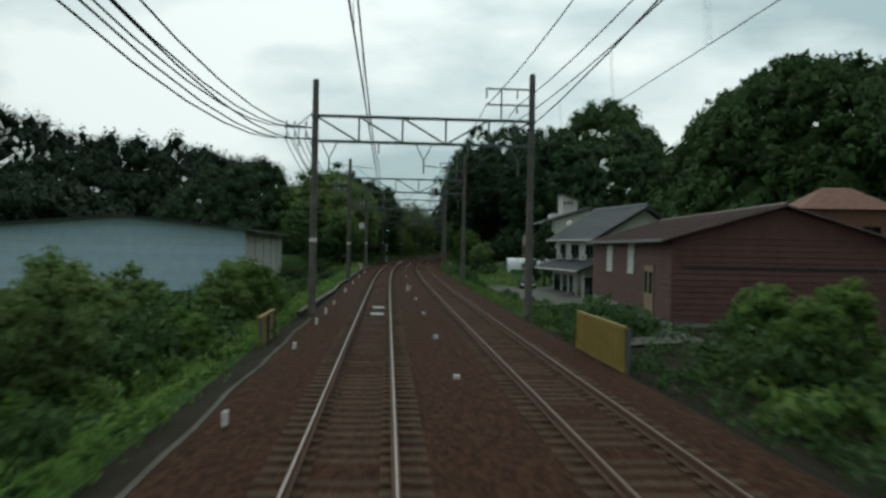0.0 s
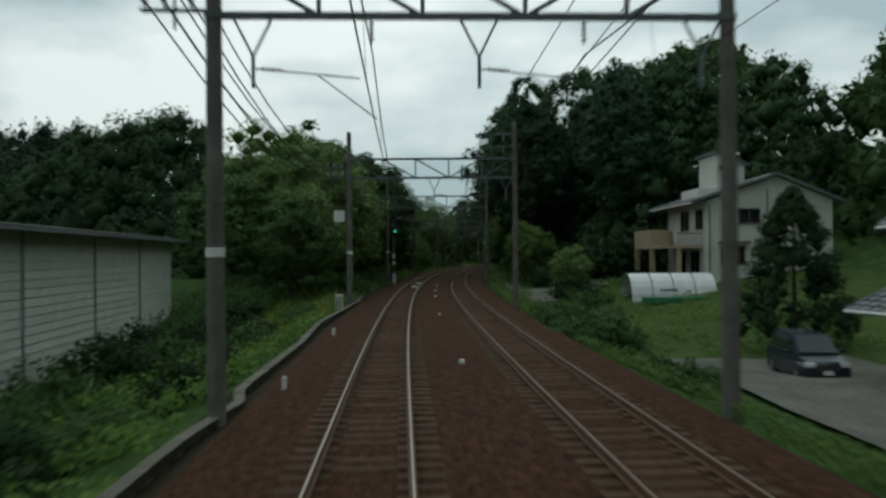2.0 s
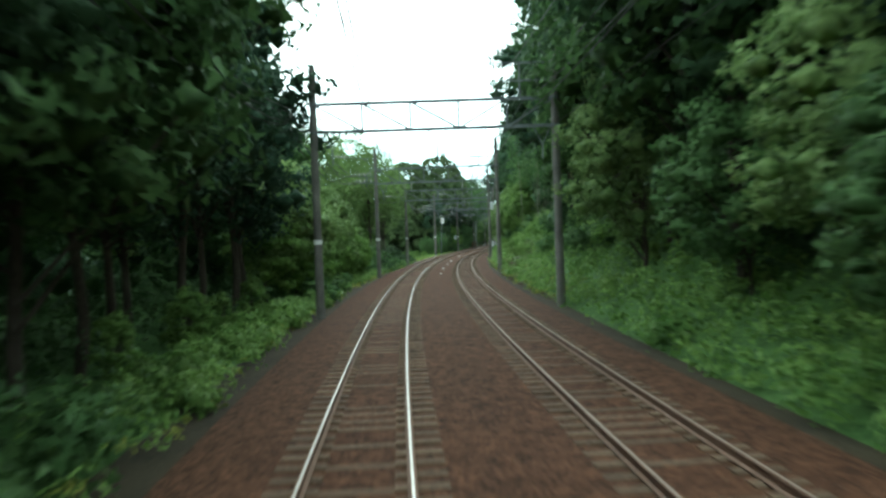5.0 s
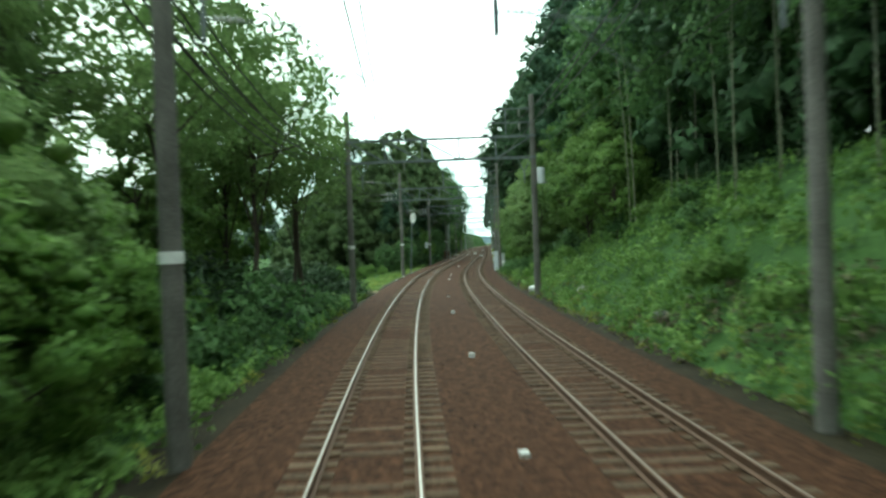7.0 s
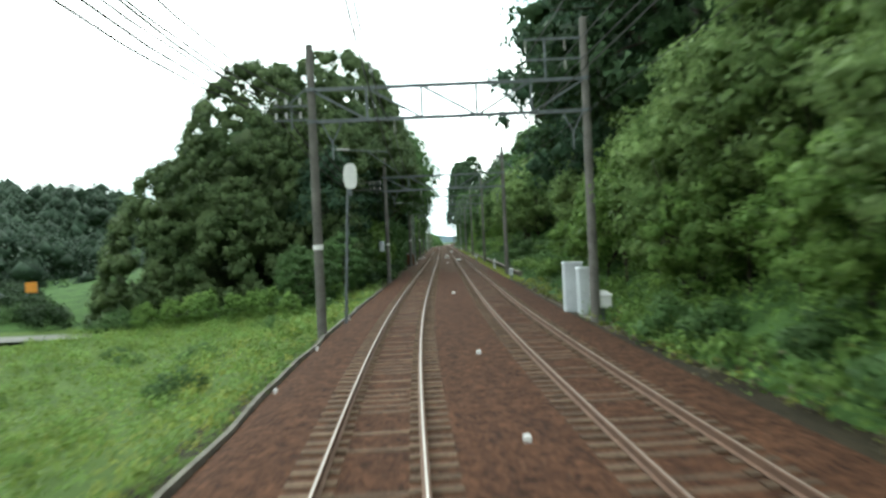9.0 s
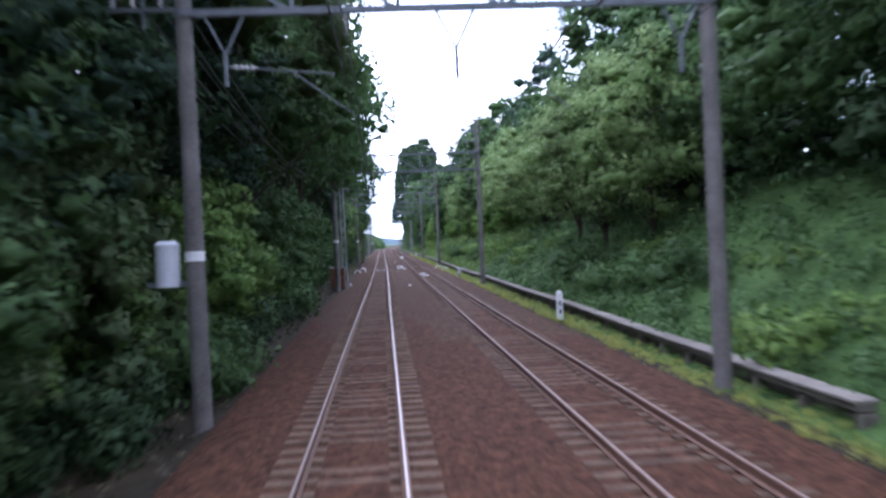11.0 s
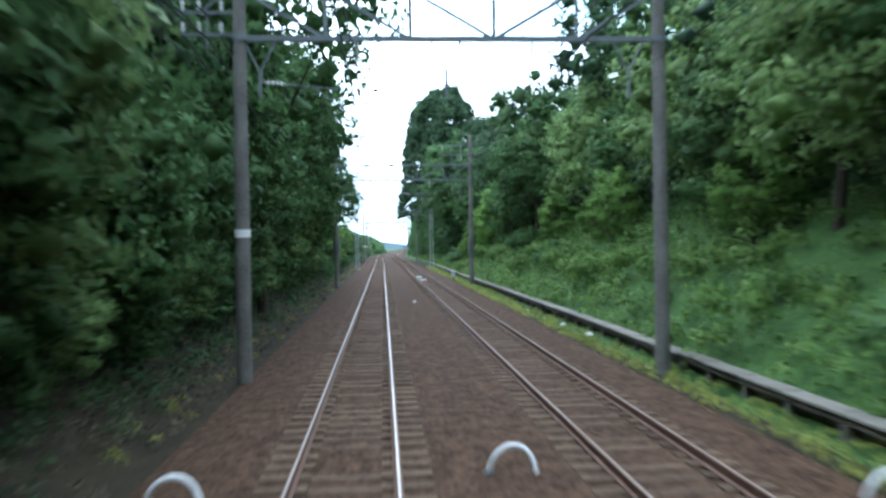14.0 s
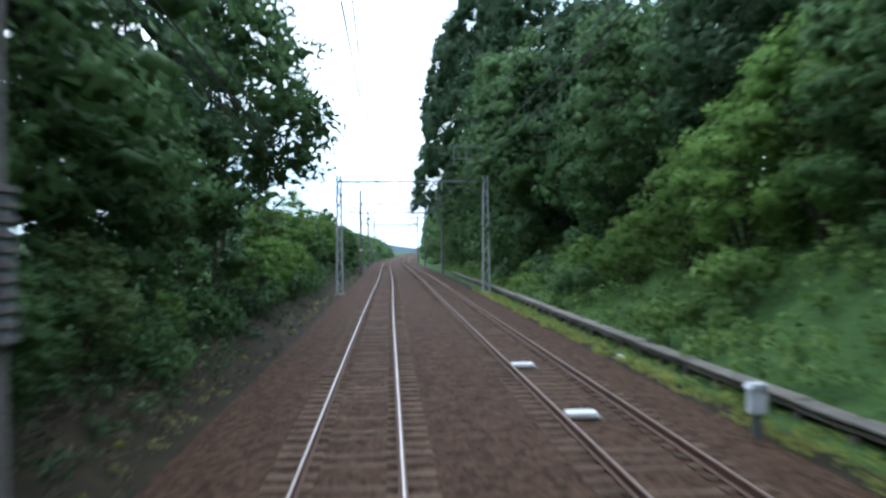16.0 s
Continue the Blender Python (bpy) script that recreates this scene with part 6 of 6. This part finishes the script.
def raised_duct(s0, s1, d, z, step):
    """Concrete troughing carried on short posts over a low dark wall, covered with lids."""
    t = thing("cable_duct", Matrix(), "raised concrete cable duct with pale lids on short posts", "cable duct", kind="structure")
    rng = random.Random(8)
    lid = mesh_of("duct_lid", box(B(), -.2, .26, .012, step - .012, -.07, .0, .014), M_LID)
    trough = mesh_of("trough", box(B(), -.13, .2, .006, step - .006, -.2, -.074), M_OLD)
    post = mesh_of("post", box(B(), -.12, .1, -.08, .08, -.95, -.244, .01), M_OLD)
    wall = mesh_of("low_wall", box(B(), .1, .24, .004, step - .004, -1.0, -.248), M_OLD)
    s = s0
    while s < s1:
        off = .12 * noise.noise((s * .05, d, 2.0))
        m = put(s, d + off, z + .1 * noise.noise((s * .04, 3, d)) + rng.uniform(-.012, .012), rng.uniform(-.7, .7))
        for name, me in (("duct_lid", lid), ("trough", trough), ("post", post), ("low_wall", wall)):
            ob = new(name, me)
            ob.parent, ob.matrix_basis = t, m
        s += step


raised_duct(352, 600, 8.35, .18, 2.0)
for s0, s1, d in ((-8, 42, -3.0), (284, 345, -3.05), (255, 335, 7.35)):
    v, f = sweep([(d - .07, -.75), (d - .07, -.36), (d + .07, -.34), (d + .07, -.75)], [(s, .08 * math.sin(s * .7) * math.sin(s * .23), 0) for s in np.arange(s0, s1, 2.0)])
    tagged(new("ballast_kerb", raw_mesh("ballast_kerb", v, f, M_OLD)), "pale concrete kerb holding back the ballast", "kerb", kind="structure")


def marker(s, d, h=.3, w=.14):
    bm = box(B(), -w / 2, w / 2, -w / 2, w / 2, -.25, h, .015)
    single("marker_post", bm, M_WHITE, put(s, d, on_land(s, d)), "small white concrete marker post in the ballast", "marker post", "marker posts")


for s in (21.1, 30.3, 40.9, 52, 66.7, 88, 108, 126.3, 136.2, 146.6, 229.5, 240.7, 256, 268, 330, 402.8, 479):
    marker(s, 2.32, random.uniform(.06, .14), .16)
marker(61.4, 1.98, .45, .13)
marker(62.6, 2.15, .2, .1)
for s in (15.7, 27.3, 35.6, 41, 47.1, 59.2, 71, 84, 98, 407.8):
    marker(s, -2.35, random.uniform(.18, .3), .11)
for s in (291.1, 301.8):
    marker(s, 2.38, random.uniform(.08, .14), .12)
for s in (298, 306, 317):
    marker(s, -2.75, random.uniform(.08, .14), .08)


def beacon(s, d):
    b = thing("track_beacon", put(s, d, -.17, random.uniform(-3, 3)), "white signalling beacon box between the rails", "track beacon", "track beacons")
    part("casing", box(B(), -.3, .3, -.17, .17, .0, .12, .03), M_WHITE, b)
    part("base", box(B(), -.4, .4, -.1, .1, -.06, .0), M_STEEL, b)
    part("cable", rod(B(), (-.3, 0, .03), (-.62, .05, -.03), .025, n=6), M_WIRE, b)


for s, d in ((39.6, .12), (43.6, .12), (143.8, .2), (152.8, .2), (419.5, 4.3), (423.6, 4.2), (508.4, 4.2), (515.3, 4.15)):
    beacon(s, d)


def relay_post(s, d):
    r = thing("relay_post", put(s, d, on_land(s, d)), "small grey equipment box on a short stem beside the track", "equipment box", "relay posts")
    part("stem", box(B(), -.06, .06, -.05, .05, -.3, .45), M_STEEL, r)
    part("casing", box(B(), -.15, .15, -.11, .11, .42, .86, .02), M_GREYBOX, r)
    part("lid", prism(B(), [(-.18, .86), (.18, .86), (.12, .95), (-.12, .95)], -.14, .14), M_GREYBOX, r)


relay_post(412.6, 6.95)
relay_post(506.6, 6.85)
relay_post(345, 7.1)

d = thing("distance_post", put(371.8, 7.4, -.35), "white painted concrete distance post with dark marks", "distance post")
part("post", prism(B(), [(-.11, 0), (.11, 0), (.11, 1.12), (.07, 1.24), (-.07, 1.24), (-.11, 1.12)], -.09, .09), M_WHITE, d)
part("mark", box(B(), -.05, .05, -.1, -.092, .66, .86), M_STEEL, d)
part("mark", box(B(), -.045, .045, -.1, -.092, .36, .52), M_STEEL, d)
part("foot", box(B(), -.13, .13, -.11, .11, -.2, .1), M_DARK, d)


def lump(name, s, d, size, mat, label, category, group, seed):
    """A broken stone: a rounded block with uneven corners."""
    rng = random.Random(seed)
    bm = B()
    bmesh.ops.create_icosphere(bm, subdivisions=2, radius=size)
    for v in bm.verts:
        v.co *= .75 + .35 * noise.noise(v.co * (1.6 / size) + Vector((seed, 0, 0)))
        v.co.z = max(v.co.z * .7, -size * .4)
    single(name, bm, mat, put(s, d, on_land(s, d, -size * .15), rng.uniform(0, 360)), label, category, group)


for i, (s, d, r) in enumerate(((473.5, 7.9, .16), (468.7, 7.8, .15), (465.5, 8.05, .17), (461, 8.05, .2), (518, 7.6, .2), (453, 7.7, .15))):
    lump("concrete_lump", s, d, r, M_WHITE, "pale broken lump of concrete lying on the grassy verge", "rubble", "lumps on the verge", i)
for i, (s, d, r) in enumerate(((258, 8.8, .5), (244.2, 8.7, .42), (229, 9.1, .6))):
    lump("boulder", s, d, r, M_CONC, "grey boulder half sunk in the leafy bank", "boulder", "boulders on the bank", 20 + i)

for s, d in ((437.5, -2.7), (441.3, -2.15), (438.0, 2.5), (442.3, 2.35), (436.4, 7.4), (440.6, 6.9)):
    h = thing("cable_hoop", put(s, d, on_land(s, d)), "white plastic cable loop standing in the ballast", "cable loop", "cable loops")
    bm = B()
    a = [Vector((.34 * math.cos(t), .05 * math.sin(2 * t), .42 * math.sin(t) - .02)) for t in np.linspace(0, math.pi, 11)]
    rings = [[bm.verts.new(p + .04 * (p.normalized() * math.cos(u) + Vector((0, 1, 0)) * math.sin(u))) for u in np.linspace(0, 2 * math.pi, 8, endpoint=False)] for p in a]
    for p, q in zip(rings[:-1], rings[1:]):
        for i in range(8):
            bm.faces.new((p[i], p[(i + 1) % 8], q[(i + 1) % 8], q[i]))
    part("loop", bm, M_WHITE, h, smooth=True)
    part("clip", box(B(), -.4, -.28, -.06, .06, -.1, .05), M_STEEL, h)

c = thing("steel_locker", put(404, -3.1, -.55), "rust-brown steel lineside locker with a sloping lid", "locker")
part("body", box(B(), -.55, .5, -.35, .35, .4, 1.9, .02), M_RUST, c)
part("plinth", box(B(), -.55, .5, -.35, .35, -.3, .396), M_DARK, c)
part("lid", prism(B(), [(-.62, 1.9), (.58, 1.9), (.58, 1.98), (-.62, 2.06)], -.42, .42), M_CONC, c)
part("door", box(B(), -.48, .43, -.385, -.352, .48, 1.82), M_RUST, c)
part("handle", box(B(), .28, .33, -.41, -.386, 1.1, 1.3), M_STEEL, c)

k = thing("signal_cabinets", put(314, 7.4, -.45), "concrete pad under the lineside cabinets", "equipment pad")
part("pad", box(B(), -.5, 1.1, -1.0, 1.8, -.5, .08, .02), M_CONC, k)
for y, x, h in ((1.0, -.05, 2.2), (-.3, .35, 2.0)):
    e = thing("equipment_cabinet", put(314 + y, 7.4 + x, -.37), "pale grey steel lineside equipment cabinet", "cabinet", "equipment cabinets")
    part("body", box(B(), -.4, .4, -.35, .35, .1, h, .02), M_GREYBOX, e)
    part("plinth", box(B(), -.38, .38, -.33, .33, 0, .1), M_CONC, e)
    part("roof", prism(B(), [(-.45, h), (.45, h), (.4, h + .07), (-.4, h + .07)], -.4, .4), M_GREYBOX, e)
    part("door", box(B(), -.34, .34, -.372, -.352, .18, h - .1), M_GREYBOX, e)
    part("handle", box(B(), .2, .24, -.4, -.372, h * .5, h * .5 + .16), M_STEEL, e)
for s, d, z in ((311.2, 7.85, .15), (271.0, 7.9, -.5)):
    e = thing("junction_box", put(s, d, z), "white junction box with a pitched lid on a stem", "junction box", "junction boxes")
    part("body", box(B(), -.36, .36, -.25, .25, 0, .5, .03), M_WHITE, e)
    part("lid", loft(B(), [[(-.42, -.3, .5), (.42, -.3, .5), (.42, .3, .5), (-.42, .3, .5)], [(-.15, -.1, .68), (.15, -.1, .68), (.15, .1, .68), (-.15, .1, .68)]]), M_WHITE, e)
    part("stem", box(B(), -.08, .08, -.08, .08, -1.6, 0), M_STEEL, e)


def speed_lamp():
    g = thing("rear_signal", put(315, -2.7, -.5), "signal seen from behind, white oval back on thin mast", "signal")
    part("mast", rod(B(), (0, 0, -.3), (.35, 0, 5.9), .07, .055, n=10), M_STEEL, g)
    bm = B()
    ring = [(.3 * math.copysign(abs(math.cos(t)) ** .6, math.cos(t)), .56 * math.copysign(abs(math.sin(t)) ** .75, math.sin(t))) for t in np.linspace(0, 2 * math.pi, 24, endpoint=False)]
    loft(bm, [[(.5 + x, y, 6.6 + z) for x, z in ring] for y in (-.03, .05)])
    part("back_board", bm, M_WHITE, g, "white oval board")
    part("lamp_box", box(B(), .36, .66, .06, .35, 6.2, 7.0), M_DARK, g)
    part("bracket", box(B(), .3, .55, -.02, .06, 5.75, 6.1), M_STEEL, g)
    bm = B()
    for i in range(14):
        bar(bm, (-.15 + .35 * i / 14, .08, .3 + i * .38), (.15 + .35 * i / 14, .08, .3 + i * .38), .03, .03)
    part("ladder", bm, M_STEEL, g)


speed_lamp()


def signal():
    g = thing("block_signal", put(157.2, -2.75, -.5), "colour-light signal showing green on a slim mast", "signal")
    part("mast", rod(B(), (0, 0, -.4), (0, 0, 7.3), .07, n=10), M_STEEL, g)
    part("head", box(B(), -.02, .4, -.14, .1, 5.4, 6.6, .05), M_DARK, g)
    for i, z in enumerate((5.65, 6.0, 6.35)):
        part("lens", rod(B(), (.19, -.15, z), (.19, -.135, z), .09, n=16), M_GREEN if i == 1 else M_GLASS, g, "lit green lamp" if i == 1 else "")
        part("hood", bar(B(), (.19, -.15, z + .12), (.19, -.4, z + .1), .22, .02), M_DARK, g)
    part("case", box(B(), -.16, .16, -.14, .14, 3.0, 3.5, .02), M_GREYBOX, g)
    part("case", box(B(), -.16, .16, -.14, .14, 2.3, 2.7, .02), M_GREYBOX, g)
    part("case", box(B(), -.14, .2, -.12, .12, .2, 1.3, .02), M_GREYBOX, g)


signal()

p = thing("pole_sign", put(119, -4.0, 5.2), "white square sign board hung beside the pole", "sign")
part("board", box(B(), -.38, .32, -.03, .03, 0, .75, .01), M_WHITE, p)
part("arm", bar(B(), (-.3, .05, .4), (.75, .05, .4), .05, .05), M_STEEL, p)
p = thing("white_locker", put(120.2, -4.2, -1.0), "white lineside box on a concrete foot", "equipment box")
part("body", box(B(), -.25, .25, -.25, .25, .3, 1.35, .02), M_WHITE, p)
part("foot", box(B(), -.2, .2, -.2, .2, -.3, .3), M_CONC, p)


def fence():
    f = thing("lane_fence", Matrix(), "low grey post-and-rail fence beside the lane", "fence")
    post = mesh_of("post", box(B(), -.07, .07, -.07, .07, -.5, .85, .01), M_CONC)
    ss = np.arange(131, 147, 2.3)
    for s in ss:
        ob = new("post", post)
        ob.parent, ob.matrix_basis = f, put(s, 9.0, on_land(s, 9.0))
    for h in (.45, .78):
        v, fa = sweep([(8.9, h - .04), (8.93, h - .04), (8.93, h + .05), (8.9, h + .05)], [(s, 0, on_land(s, 9.0)) for s in ss])
        ob = new("rail", raw_mesh("rail", v, fa, M_STEEL))
        ob.parent = f


fence()


def equipment_on_pole(s, d, z, label):
    e = thing("pole_box", put(s, d, z), label, "equipment box", "boxes on poles")
    part("casing", rod(B(), (0, 0, 0), (0, 0, .85), .24, n=16), M_GREYBOX, e)
    part("cap", rod(B(), (0, 0, .85), (0, 0, .93), .25, .16, n=16), M_GREYBOX, e)
    part("bracket", box(B(), -.4, .35, -.05, .05, .0, .1), M_STEEL, e)


def ribbed_case(s, d, z):
    e = thing("pole_case", put(s, d, z), "grey ribbed steel case clamped round the pole", "equipment box", "boxes on poles")
    part("casing", rod(B(), (0, 0, 0), (0, 0, 1.5), .25, n=16), M_STEEL, e)
    for i in range(11):
        part("rib", rod(B(), (0, 0, .04 + i * .14), (0, 0, .1 + i * .14), .28, n=16), M_POLE, e)


ribbed_case(500.5, -3.2, 2.2)
ribbed_case(500.5, 7.9, 2.2)
k = thing("track_crossing_pipe", put(439.8, 0, -.16), "dull grey conduit pipes laid across the track with steel brackets", "conduit")
part("pipe", rod(B(), (1.0, 0, .02), (2.9, .05, .02), .05, n=8), M_OLD, k)
for y in (-.16, 0, .16):
    part("pipe", rod(B(), (-1.75, y, .01), (-.95, y, .01), .05, n=8), M_OLD, k)
for x in (-.42, .42):
    part("bracket", box(B(), x - .04, x + .04, -.35, .35, .0, .14, .01), M_GREYBOX, k)
for x in (-.2, 0, .2):
    part("plate", box(B(), x - .09, x + .09, -.25, .25, .0, .03), M_STEEL, k)
for x in (APART - .2, APART + .35):
    part("bracket", bar(B(), (x - .12, -.4, .03), (x + .12, .4, .06), .06, .1), M_RAILRUST, k)
equipment_on_pole(356, -3.8, 2.4, "grey drum-shaped transformer on the pole")
equipment_on_pole(266.5, 7.95, 6.35, "grey drum-shaped transformer on the pole")

# far side of the meadow
b = thing("roadside_board", put(358, -37.2, -3.2), "orange board on two posts beside the far road", "sign")
part("board", box(B(), -.55, .55, -.04, .04, 3.2, 4.2), M_ORANGE, b)
for x in (-.5, .5):
    part("post", box(B(), x - .05, x + .05, .05, .14, -.3, 4.0), M_STEEL, b)
h = thing("far_house", put(362, -48, -3.6), "small grey house by the far road", "house")
part("wall", box(B(), -4, 4, -3, 3, -.4, 3.2), M_PLASTER, h)
part("roof", prism(B(), [(-4.6, 3.1), (4.6, 3.1), (0, 5.4)], -3.5, 3.5), M_TILE, h)
h = thing("kiosk", put(352, -39, -3.2), "small pale roadside kiosk with a flat roof", "kiosk")
part("wall", box(B(), -.7, .7, -.7, .7, -.4, 2.0), M_GREYBOX, h)
part("roof", box(B(), -.9, .9, -.9, .9, 2.0, 2.15), M_STEEL, h)
